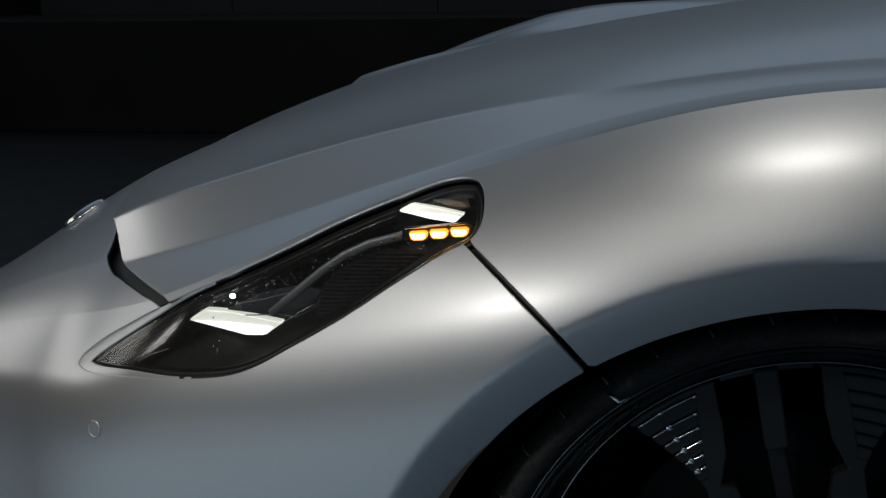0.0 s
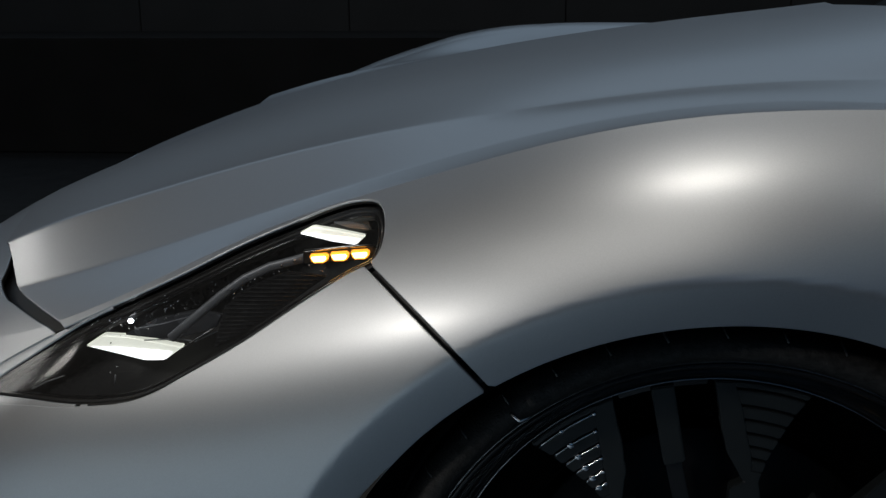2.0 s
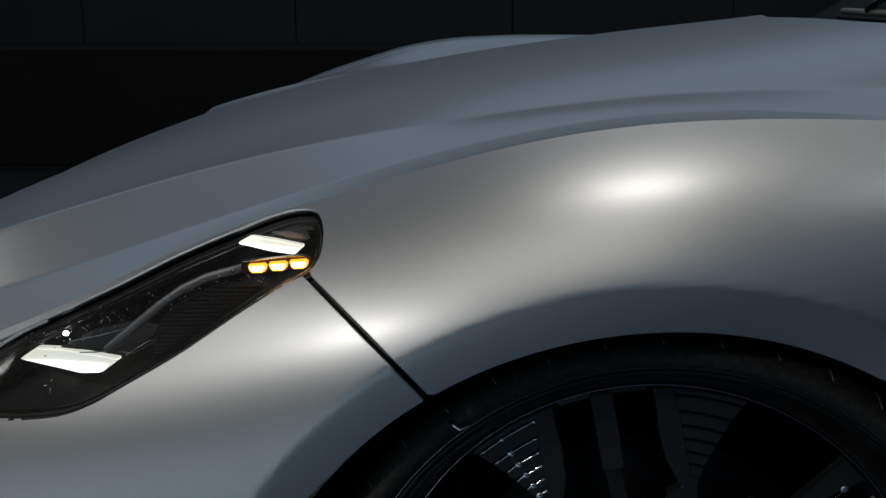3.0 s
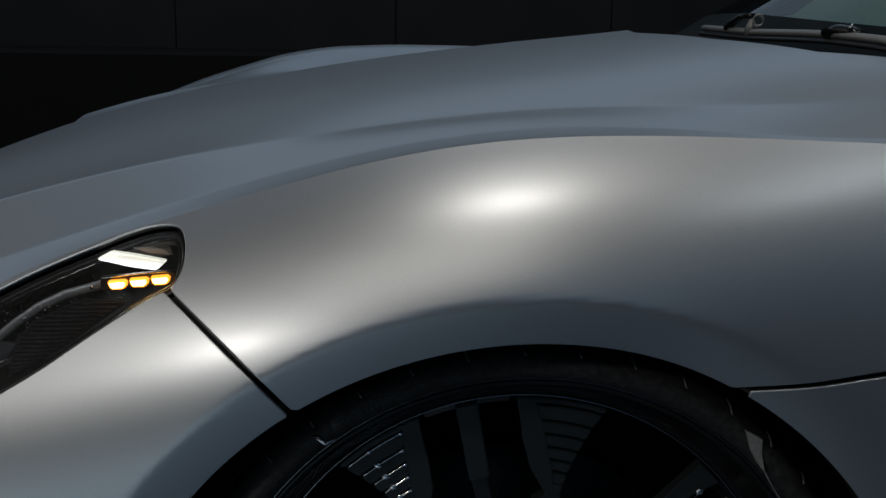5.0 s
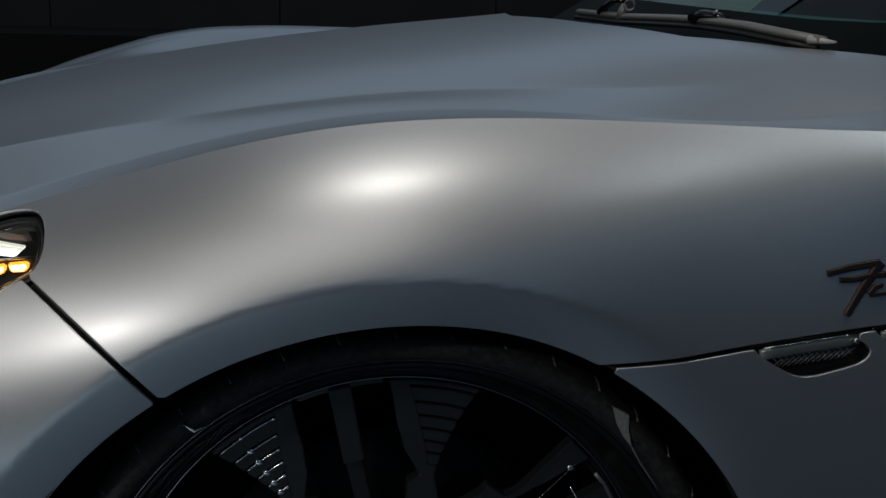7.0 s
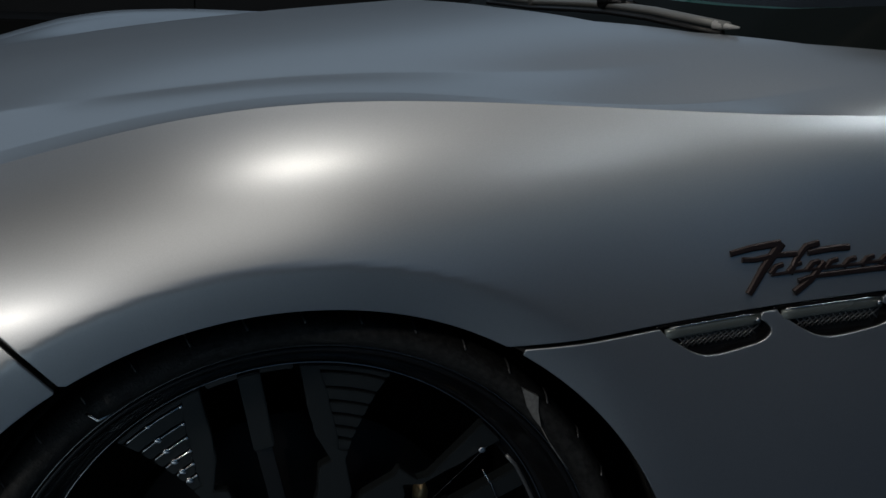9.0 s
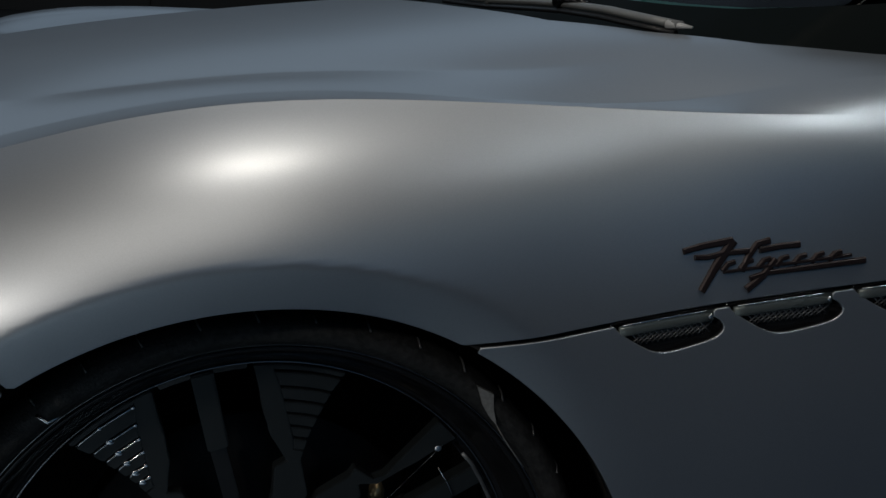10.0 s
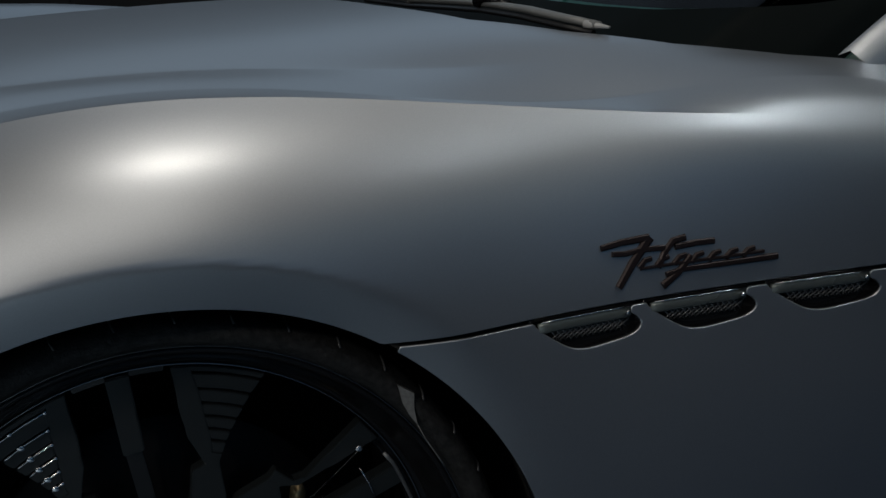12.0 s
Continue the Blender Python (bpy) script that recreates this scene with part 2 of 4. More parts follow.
def plain_front(x, g):
    """The guides with the bonnet's creases smoothed away towards the nose, for the bumper."""
    w = np.clip((-0.60 - x) / 0.13, 0, 1)[:, None, None]
    w = w * w * (3 - 2 * w)
    h = g.copy()
    for _ in range(14):
        h[:, 4:12] = 0.25 * h[:, 3:11] + 0.5 * h[:, 4:12] + 0.25 * h[:, 5:13]
    return g + (h - g) * w


def skin(x, s, front=False):
    """Points on the skin at stations x and section parameters s (0 at the sill, SPANS at the middle), near half; front: the bumper's."""
    x, s = np.broadcast_arrays(np.asarray(x, float), np.asarray(s, float))
    shape = x.shape
    x, s = x.ravel(), s.ravel()
    g = guide_points(x)
    c = (plain_front(x, g) if front else g)[:, CONTROLS]
    # mirror the last controls so that the middle stays level
    c = c.copy()
    c[:, -1, 0], c[:, -1, 1] = 2 * HALF - c[:, -4, 0], c[:, -4, 1]
    c[:, -2] = c[:, -3]
    i = np.clip(s.astype(int), 0, SPANS - 1)
    u = (s - i)[:, None]
    r = np.arange(len(x))
    b = ((1 - u) ** 3 / 6, (3 * u**3 - 6 * u**2 + 4) / 6, (-3 * u**3 + 3 * u**2 + 3 * u + 1) / 6, u**3 / 6)
    yz = sum(w * c[r, i + k] for k, w in enumerate(b))
    y, z = yz[:, 0].copy(), yz[:, 1]
    # the wheel arch's flare: a crisp circle beyond which the sheet turns in
    rad = np.hypot(x - ARCH_X, (z - ARCH_Z) * 1.027)
    soft = 0.003 + 0.012 * np.clip((x - 0.12) / 0.2, 0, 1)
    turn = np.clip((0.40 - x) / 0.34, 0, 1)
    turn = 0.66 * turn * turn * (3 - 2 * turn)
    d = FLARE_R - rad
    y += np.where(y < 0.3, turn * 0.5 * (d + np.sqrt(d * d + soft * soft) - soft * 0.2) * np.clip((z - 0.3) / 0.1, 0, 1), 0) * (np.abs(d) < 0.2) * np.clip((0.2 + d) / 0.1, 0, 1)
    return np.stack([x, y, z], 1).reshape(*shape, 3)


def skin_normals(x, s, front=False):
    e = 1e-3
    du = skin(x + e, s, front) - skin(x - e, s, front)
    lo, hi = np.clip(s - 4e-3, 0, SPANS), np.clip(s + 4e-3, 0, SPANS)
    dv = skin(x, hi, front) - skin(x, lo, front)
    n = np.cross(du, dv)
    return n / np.maximum(np.linalg.norm(n, axis=-1, keepdims=True), 1e-12)


def outside(poly, px, pz):
    """Signed distance to a closed outline, positive outside."""
    p = np.array(poly, float)
    q = np.roll(p, -1, axis=0)
    best = np.full(px.shape, 1e9)
    inside = np.zeros(px.shape, bool)
    for (ax, az), (bx, bz) in zip(p, q):
        ex, ez = bx - ax, bz - az
        t = np.clip(((px - ax) * ex + (pz - az) * ez) / (ex * ex + ez * ez), 0, 1)
        best = np.minimum(best, np.hypot(px - ax - t * ex, pz - az - t * ez))
        inside ^= ((az > pz) != (bz > pz)) & (px < (bx - ax) * (pz - az) / (bz - az + 1e-15) + ax)
    return np.where(inside, -best, best)


def rounded(poly, steps=6):
    """A closed smooth outline through the points of poly."""
    p = np.array(poly, float)
    out = []
    for i in range(len(p)):
        a, b, c, d = p[i - 1], p[i], p[(i + 1) % len(p)], p[(i + 2) % len(p)]
        for k in range(steps):
            u = k / steps
            out.append(0.5 * (2 * b + (c - a) * u + (2 * a - 5 * b + 4 * c - d) * u**2 + (3 * b - a - 3 * c + d) * u**3))
    return np.array(out)


HEADLIGHT = rounded([(-0.7345, 0.5510), (-0.7320, 0.5605), (-0.7190, 0.5712), (-0.6965, 0.5826), (-0.6625, 0.5933), (-0.6280, 0.6020), (-0.5580, 0.6228), (-0.5000, 0.6423), (-0.4450, 0.6645), (-0.3920, 0.6825), (-0.3650, 0.6920), (-0.3400, 0.6972), (-0.3200, 0.6952), (-0.3095, 0.6855), (-0.3045, 0.6652),
                     (-0.3055, 0.6415), (-0.3150, 0.6265), (-0.3380, 0.6160), (-0.3800, 0.5937), (-0.4300, 0.5657), (-0.4850, 0.5400), (-0.5130, 0.5275), (-0.5400, 0.5205), (-0.5700, 0.5188), (-0.6150, 0.5205), (-0.6600, 0.5262), (-0.7040, 0.5348), (-0.7240, 0.5428)])


def lamp_side(p):
    """Distance to the headlight's outline, which is drawn in x and the way up the slope of the wing."""
    return outside(HEADLIGHT, p[..., 0], 0.65 * p[..., 1] + 0.76 * p[..., 2])


def bonnet_side(p):
    """Positive on the bonnet's side of its joint with the bumper."""
    x, y, z = p[..., 0], p[..., 1], p[..., 2]
    front = 0.6985 * x + 0.2967 * y + 0.6512 * z - 0.2903
    axis = (z - 0.595) * 0.92 - (x + 0.72) * 0.40
    edge = x - np.interp(y, [0.10, 0.154, 0.192, 0.232, 0.262, 0.289, 0.318, 0.40, 0.52, 0.632, HALF], [-0.580, -0.632, -0.669, -0.706, -0.731, -0.747, -0.766, -0.797, -0.836, -0.860, -0.885])
    return np.maximum(np.minimum(axis, edge * 0.8), front)


def joint_z(x):
    """Height of the joint that runs back from the wheel arch."""
    d = x - 0.185
    return 0.6665 + 0.119 * d - 0.03 * d * d


def sill_side(p):
    """Positive above the joint that runs back from the wheel arch."""
    return (p[..., 2] - joint_z(p[..., 0])) * 0.992


def rear_edge(p):
    """Positive in front of the bonnet's rear edge along the windscreen and its pillar."""
    edge = np.interp(p[..., 0], [0.26, 0.28, 0.32, 0.38, 0.46, 0.56, 0.68, 0.9, 1.6], [3, HALF, 0.68, 0.46, 0.35, 0.275, 0.226, 0.18, 0.15])
    return (edge - p[..., 1]) * 0.6


def arch(p):
    return np.where((p[..., 1] < 0.4), np.hypot(p[..., 0] - ARCH_X, (p[..., 2] - ARCH_Z) * 1.012) - ARCH_R, 1.0)


VENTS = ((0.311, 1.03), (0.431, 1.10), (0.565, 1.20))


def vent_outline(k, grow=0.0):
    """The k-th side vent below the joint, as an outline in x and z."""
    x0, w = VENTS[k]
    line = joint_z
    pts = [(0, 0.002), (0.05, 0.003), (0.099, 0.002), (0.1005, -0.004), (0.108, -0.009), (0.1135, -0.018), (0.106, -0.027), (0.085, -0.0315), (0.052, -0.0335), (0.028, -0.0235)]
    pts = [(x0 + w * dx, line(x0 + w * dx) + dz) for dx, dz in pts]
    return rounded(pts, 4)


def hollow(y):
    """Depth cut beside the far wing to fit its outline from the camera."""
    a, b = np.clip((0.92 - y) / 0.3, 0, 1), np.clip((y - 0.16) / 0.18, 0, 1)
    return 0.045 * a * a * (3 - 2 * a) * b * b * (3 - 2 * b)


def panel(name, keep, xs, ss, mat, parent, label="", both=True, flange=0.005, sunk=0.0, front=False):
    """A sheet of the skin where keep(points) is positive, its edges cut clean, rounded and turned in."""
    gx, gs = np.meshgrid(xs, ss, indexing="ij")
    pos, nor = skin(gx, gs, front), skin_normals(gx, gs, front)
    f = keep(pos)
    nx, ns = gx.shape
    idx = np.arange(nx * ns).reshape(nx, ns)
    fl, par = f.ravel(), np.stack([gx, gs], -1).reshape(-1, 2)
    quads = np.stack([idx[:-1, :-1], idx[1:, :-1], idx[1:, 1:], idx[:-1, 1:]], -1).reshape(-1, 4)
    good = fl[quads] > 0
    whole = quads[good.all(1)]
    mixed = quads[good.any(1) & ~good.all(1)]
    # cut points on mixed edges, found together by halving
    edges = {}
    for q in mixed:
        for a, b in zip(q, np.roll(q, -1)):
            if (fl[a] > 0) != (fl[b] > 0):
                edges.setdefault((min(a, b), max(a, b)), len(edges))
    keys = np.array(list(edges) or np.zeros((0, 2)), int).reshape(-1, 2)
    inn = np.where(fl[keys[:, :1]] > 0, keys[:, :1], keys[:, 1:])[:, 0]
    out = np.where(fl[keys[:, :1]] > 0, keys[:, 1:], keys[:, :1])[:, 0]
    a, b = par[inn].copy(), par[out].copy()
    for _ in range(14):
        m = (a + b) / 2
        inside = keep(skin(m[:, 0], m[:, 1], front)) > 0
        a[inside], b[~inside] = m[inside], m[~inside]
    cut_pos, cut_nor = skin(a[:, 0], a[:, 1], front), skin_normals(a[:, 0], a[:, 1], front)
    base = nx * ns
    faces = whole.tolist()
    for q in mixed:
        poly = []
        for a0, b0 in zip(q, np.roll(q, -1)):
            if fl[a0] > 0:
                poly.append(int(a0))
            if (fl[a0] > 0) != (fl[b0] > 0):
                poly.append(base + edges[(min(a0, b0), max(a0, b0))])
        if len(poly) > 2:
            faces.append(poly)
    P, N = np.concatenate([pos.reshape(-1, 3), cut_pos]), np.concatenate([nor.reshape(-1, 3), cut_nor])
    used = np.unique(np.concatenate([np.array(fc) for fc in faces]))
    remap = np.full(len(P), -1)
    remap[used] = np.arange(len(used))
    P, N = P[used], N[used]
    faces = [[int(remap[v]) for v in fc] for fc in faces]
    P = P - N * (sunk(P)[:, None] if callable(sunk) else sunk)
    # turned-in edges
    count = {}
    for fc in faces:
        for a0, b0 in zip(fc, fc[1:] + fc[:1]):
            key = (min(a0, b0), max(a0, b0))
            count[key] = None if key in count else (a0, b0)
    rim = [e for e in count.values() if e and not (abs(P[e[0]][1] - HALF) < 1e-4 and abs(P[e[1]][1] - HALF) < 1e-4)]
    outw = np.zeros_like(P)
    for a0, b0 in rim:
        o = np.cross(P[b0] - P[a0], N[a0])
        ln = np.linalg.norm(o)
        if ln > 1e-9:
            outw[a0] += o / ln
            outw[b0] += o / ln
    ring = sorted({v for e in rim for v in e})
    at = {v: k for k, v in enumerate(ring)}
    ow = outw[ring]
    ow /= np.maximum(np.linalg.norm(ow, axis=1, keepdims=True), 1e-9)
    pr, nr = P[ring], N[ring]
    rings_p = [pr + ow * 0.0009 - nr * 0.0005, pr + ow * 0.0014 - nr * 0.0017, pr + ow * 0.0014 - nr * flange]
    rings_n = [nr * 0.7 + ow * 0.7, ow, ow]
    painted = len(faces)
    off = [len(P) + k * len(ring) for k in range(3)]
    P, N = np.concatenate([P] + rings_p), np.concatenate([N] + rings_n)
    for a0, b0 in rim:
        i, j = at[a0], at[b0]
        faces.append([b0, a0, off[0] + i, off[0] + j])
        faces.append([off[0] + j, off[0] + i, off[1] + i, off[1] + j])
        faces.append([off[1] + j, off[1] + i, off[2] + i, off[2] + j])
    if both:
        n0 = len(P)
        mirror = np.where(np.abs(P[:, 1] - HALF) < 1e-4, np.arange(n0), n0 + np.arange(n0))
        Q, M = P.copy(), N.copy()
        # far half shifted forward, raised and hollowed beside its wing, fitted to the camera's view
        D = hollow(Q[:, 1])
        M[:, 1] += M[:, 2] * (hollow(Q[:, 1] + 1e-3) - hollow(Q[:, 1] - 1e-3)) / 2e-3
        Q[:, 2] += np.interp(Q[:, 0], [-0.45, -0.2, 0.0, 0.2], [0.012, 0.014, 0.004, 0.004]) * np.clip((HALF - Q[:, 1]) / 0.5, 0, 1) - D
        Q[:, 0] -= SKEW * (HALF - Q[:, 1]) * np.clip((Q[:, 0] + 0.95) / 0.3, 0, 1) * np.clip((0.36 - Q[:, 0]) / 0.25, 0, 1)
        Q[:, 1], M[:, 1] = 2 * HALF - Q[:, 1], -M[:, 1]
        faces += [[int(mirror[v]) for v in fc[::-1]] for fc in faces]
        P, N = np.concatenate([P, Q]), np.concatenate([N, M])
    me = bpy.data.meshes.new(name)
    me.from_pydata(P.tolist(), [], faces)
    me.shade_smooth()
    me.normals_split_custom_set_from_vertices((N / np.maximum(np.linalg.norm(N, axis=1, keepdims=True), 1e-9)).tolist())
    ob = new(name, me)
    me.materials.append(mat)
    me.materials.append(BLACK)
    # the turned-in flange is black, in place of the gap's deep shade
    deep = np.zeros(len(faces), int)
    deep[painted + 2:painted + 3 * len(rim):3] = 1
    if both:
        half = len(faces) // 2
        deep[half:] = deep[:half]
    me.polygons.foreach_set("material_index", deep)
    ob.parent = parent
    return tagged(ob, label)


# ---------------------------------------------------------------- the hall
floor = tagged(part("floor", box(-8, 9, -7, 8, -0.1, 0), FLOOR, smooth=False), "dark smooth exhibition hall floor", "floor", kind="structure")
# added floor, out of view; its blue tints what the paint reflects
tagged(part("stage_floor", box(-6.4, 3.6, -6.2, 1.95, 0.0, 0.0435, 0.004), STAGE, smooth=False), "unseen stand floor under the car, added for the paint to reflect", "floor", kind="structure")
wall_north = tagged(part("wall_north", box(-8, 9, 8, 8.2, 0, 5.2), WALL_DARK, smooth=False), "black hall wall with dark grey panels behind the car", "wall", kind="structure")
for k, tone in enumerate((0.9, 1.2, 0.8, 1.0, 0.75, 1.1, 0.9)):
    part("panel", box(-4.06 + 1.34 * k, -2.726 + 1.34 * k, 6.0, 6.04, 0, 3.2, 0.004), WALL_GREY, wall_north, smooth=False)
tagged(part("stage_step", box(-5, 0.9, 5.2, 5.98, 0, 0.655, 0.01), WALL_DARK, smooth=False), "low black stage in front of the wall", "stage", kind="structure")
tagged(part("wall_south", box(-8, 9, -7.2, -7, 0, 5.2), WALL_DARK, smooth=False), "black hall wall", "wall", kind="structure")
tagged(part("wall_west", box(-8.2, -8, -7, 8, 0, 5.2), WALL_DARK, smooth=False), "black hall wall", "wall", kind="structure")
tagged(part("wall_east", box(9, 9.2, -7, 8, 0, 5.2), WALL_DARK, smooth=False), "black hall wall", "wall", kind="structure")
tagged(part("ceiling", box(-8.2, 9.2, -7.2, 8.2, 5.2, 5.4), WALL_DARK, smooth=False), "black hall ceiling", "ceiling", kind="structure")

# ---------------------------------------------------------------- the car
car = thing("sports_car", "satin silver-grey sports coupe with its lights on", "car")
GAP = 0.0036
XS = np.concatenate([np.linspace(-1.168, -0.78, 60), np.linspace(-0.775, 0.82, 300), np.linspace(0.83, 1.6, 30)])
SS = np.concatenate([np.linspace(0, 2.6, 20), np.linspace(2.65, SPANS, 230)])


def keep_bonnet(p):
    side = np.where((p[..., 0] > 0.05) & (p[..., 1] < 0.5), sill_side(p) - 0.0068, 1.0)
    cuts = [bonnet_side(p) - GAP, lamp_side(p) + np.where(p[..., 1] > 0.5, 1, 0), arch(p), side, rear_edge(p), 0.86 - p[..., 0]]
    return np.minimum.reduce(cuts)


def keep_bumper(p):
    # the gap widens at the bonnet's front corner
    wide = 0.006 * np.exp(-((p[..., 1] - 0.290) / 0.040) ** 2) * (p[..., 0] < -0.55)
    return np.minimum.reduce([-bonnet_side(p) - GAP - wide, lamp_side(p) + np.where(p[..., 1] > 0.5, 1, 0), arch(p), p[..., 2] - 0.16, 0.0 - p[..., 0]])


def keep_side(p):
    vents = [outside(vent_outline(k), p[..., 0], p[..., 2]) for k in range(3)]
    return np.minimum.reduce([np.where(p[..., 1] < 0.5, -sill_side(p), -1.0), arch(p), p[..., 0] - 0.02, p[..., 2] - 0.16, *vents])


def keep_inner(p):
    return np.minimum.reduce([arch(p), p[..., 2] - 0.2, lamp_side(p) - 0.004, rear_edge(p) - 0.004])


inner = panel("inner_shell", keep_inner, XS[::3], SS[::3], BLACK, car, "black underside behind the panel joints", sunk=0.012, flange=0.02, front=True)
bonnet = panel("bonnet", keep_bonnet, XS, SS, PAINT, car, "satin silver clamshell bonnet and wings")
bumper = panel("bumper", keep_bumper, XS[XS < 0.1], SS, PAINT, car, front=True)
side = panel("lower_wing", keep_side, np.concatenate([np.linspace(0.01, 0.72, 330), XS[XS > 0.723]]), np.concatenate([SS[SS < 2.6], np.linspace(2.61, 7.0, 150)]), PAINT, car, both=False)


# ---------------------------------------------------------------- shapes for the car's details
def on_skin(x, z, lift=0.0):
    """The flank's point and normal at x and z."""
    ss = np.linspace(1.0, 9.0, 400)
    p = skin(np.full(400, x), ss)
    k = int(np.argmax(p[:, 2] >= z))
    s0 = np.interp(z, p[[k - 1, k], 2], ss[[k - 1, k]])
    q, n = skin(np.array([x]), np.array([s0]))[0], skin_normals(np.array([x]), np.array([s0]))[0]
    return Vector(q + n * lift), Vector(n)


def lathe(profile, cx, cz, steps=96, start=0.0, stop=360.0):
    """Rows of radius and y, turned round the axis through cx, cz."""
    bm = bmesh.new()
    full = stop - start >= 360
    turns = [radians(start + (stop - start) * k / steps) for k in range(steps + (0 if full else 1))]
    rows = [[bm.verts.new((cx + r * math.cos(t), y, cz + r * math.sin(t))) for r, y in profile] for t in turns]
    for i in range(steps):
        a, b = rows[i], rows[(i + 1) % len(rows)]
        for k in range(len(profile) - 1):
            bm.faces.new((a[k], b[k], b[k + 1], a[k + 1]))
    return bm


def prism(outline, y0, y1, bevel=0.002, slope=None):
    """An outline in x and z, y0 its outer face and y1 its back; slope(x, z) adds to y."""
    bm = bmesh.new()
    lean = slope or (lambda x, z: 0.0)
    front = [bm.verts.new((x, y0 + lean(x, z), z)) for x, z in outline]
    back = [bm.verts.new((x, y1 + lean(x, z), z)) for x, z in outline]
    n = len(outline)
    faces = [bm.faces.new(front), bm.faces.new(back[::-1])]
    for i in range(n):
        faces.append(bm.faces.new((front[i], back[i], back[(i + 1) % n], front[(i + 1) % n])))
    bmesh.ops.recalc_face_normals(bm, faces=bm.faces[:])
    if bevel:
        bmesh.ops.bevel(bm, geom=[e for e in bm.edges if any(v in front for v in e.verts)], offset=bevel, segments=2, affect="EDGES")
    return bm


def bar(points, width, height, up=(0, 0, 1), taper=1.0):
    """A bar of rounded section along points."""
    bm = bmesh.new()
    rings = []
    pts = [Vector(p) for p in points]
    for i, p in enumerate(pts):
        ahead = (pts[min(i + 1, len(pts) - 1)] - pts[max(i - 1, 0)]).normalized()
        across = ahead.cross(Vector(up)).normalized()
        top = across.cross(ahead)
        k = 1 + (taper - 1) * i / (len(pts) - 1)
        ring = []
        for a in range(12):
            c, d = math.cos(a * math.pi / 6), math.sin(a * math.pi / 6)
            sq = 0.5 * k / max(abs(c), abs(d)) ** 0.55
            ring.append(bm.verts.new(p + across * (c * width * sq) + top * (d * height * sq)))
        rings.append(ring)
    for a, b in zip(rings, rings[1:]):
        for k in range(12):
            bm.faces.new((a[k], a[(k + 1) % 12], b[(k + 1) % 12], b[k]))
    bm.faces.new(rings[0][::-1])
    bm.faces.new(rings[-1])
    bmesh.ops.recalc_face_normals(bm, faces=bm.faces[:])
    return bm


def tube(points, r, sides=8):
    """A round wire along points that lie about the wheel's axle."""
    bm = bmesh.new()
    rows = []
    for x, y, z in points:
        out = Vector((x, 0, z)).normalized()
        rows.append([bm.verts.new(Vector((x, y, z)) + out * (r * math.cos(2 * math.pi * k / sides)) + Vector((0, r * math.sin(2 * math.pi * k / sides), 0))) for k in range(sides)])
    for a, b in zip(rows, rows[1:]):
        for k in range(sides):
            bm.faces.new((a[k], a[(k + 1) % sides], b[(k + 1) % sides], b[k]))
    bm.faces.new(rows[0])
    bm.faces.new(rows[-1][::-1])
    bmesh.ops.recalc_face_normals(bm, faces=bm.faces[:])
    return bm


def ball(at, r, squash=(1, 1, 1)):
    bm = bmesh.new()
    bmesh.ops.create_icosphere(bm, subdivisions=3, radius=r)
    for v in bm.verts:
        v.co = Vector(at) + Vector((v.co.x * squash[0], v.co.y * squash[1], v.co.z * squash[2]))
    return bm


def glass_material(name, tint, rough=0.02, dark=1.0, dust_haze=0.0):
    m = bpy.data.materials.new(name)
    m.use_nodes = True
    t = m.node_tree
    t.nodes.remove(t.nodes["Principled BSDF"])
    clear, gloss, mix, fres = (t.nodes.new(n) for n in ("ShaderNodeBsdfTransparent", "ShaderNodeBsdfGlossy", "ShaderNodeMixShader", "ShaderNodeFresnel"))
    clear.inputs["Color"].default_value = (*[c * dark for c in tint], 1)
    gloss.inputs["Roughness"].default_value = rough
    fres.inputs["IOR"].default_value = 1.5
    t.links.new(fres.outputs[0], mix.inputs[0])
    t.links.new(clear.outputs[0], mix.inputs[1])
    t.links.new(gloss.outputs[0], mix.inputs[2])
    last = mix.outputs[0]
    # pale film for dust, and for the milky haze of reflected light
    if dust_haze:
        film, grit, more, spot = (t.nodes.new(n) for n in ("ShaderNodeBsdfDiffuse", "ShaderNodeTexNoise", "ShaderNodeMixShader", "ShaderNodeTexCoord"))
        ramp = t.nodes.new("ShaderNodeMapRange")
        grit.inputs["Scale"].default_value, grit.inputs["Detail"].default_value = 420.0, 6.0
        ramp.inputs["From Min"].default_value, ramp.inputs["From Max"].default_value = 0.35, 0.75
        ramp.inputs["To Min"].default_value, ramp.inputs["To Max"].default_value = dust_haze * 0.3, dust_haze * 2.2
        t.links.new(spot.outputs["Object"], grit.inputs["Vector"])
        t.links.new(grit.outputs["Fac"], ramp.inputs["Value"])
        t.links.new(ramp.outputs["Result"], more.inputs[0])
        t.links.new(last, more.inputs[1])
        t.links.new(film.outputs[0], more.inputs[2])
        last = more.outputs[0]
    t.links.new(last, t.nodes["Material Output"].inputs["Surface"])
    return m


LENS = glass_material("clear_lens", (0.84, 0.86, 0.88), 0.12, dust_haze=0.012)
SCREEN = glass_material("tinted_windscreen", (0.45, 0.60, 0.58))
COPPER = material("dark_copper", (0.030, 0.020, 0.020), 0.42, 0.5, wear=0.05)
HOUSING = material("black_lamp_housing", (0.012, 0.0123, 0.0135), 0.55, wear=0.08)
SMOKED = material("smoked_chrome", (0.36, 0.38, 0.41), 0.45, 0.45, wear=0.12, bump=0.3, bump_size=160)
SMOKE_PLATE = material("smoked_reflector", (0.17, 0.18, 0.20), 0.34, 0.6, wear=0.2, bump=0.4, bump_size=120)
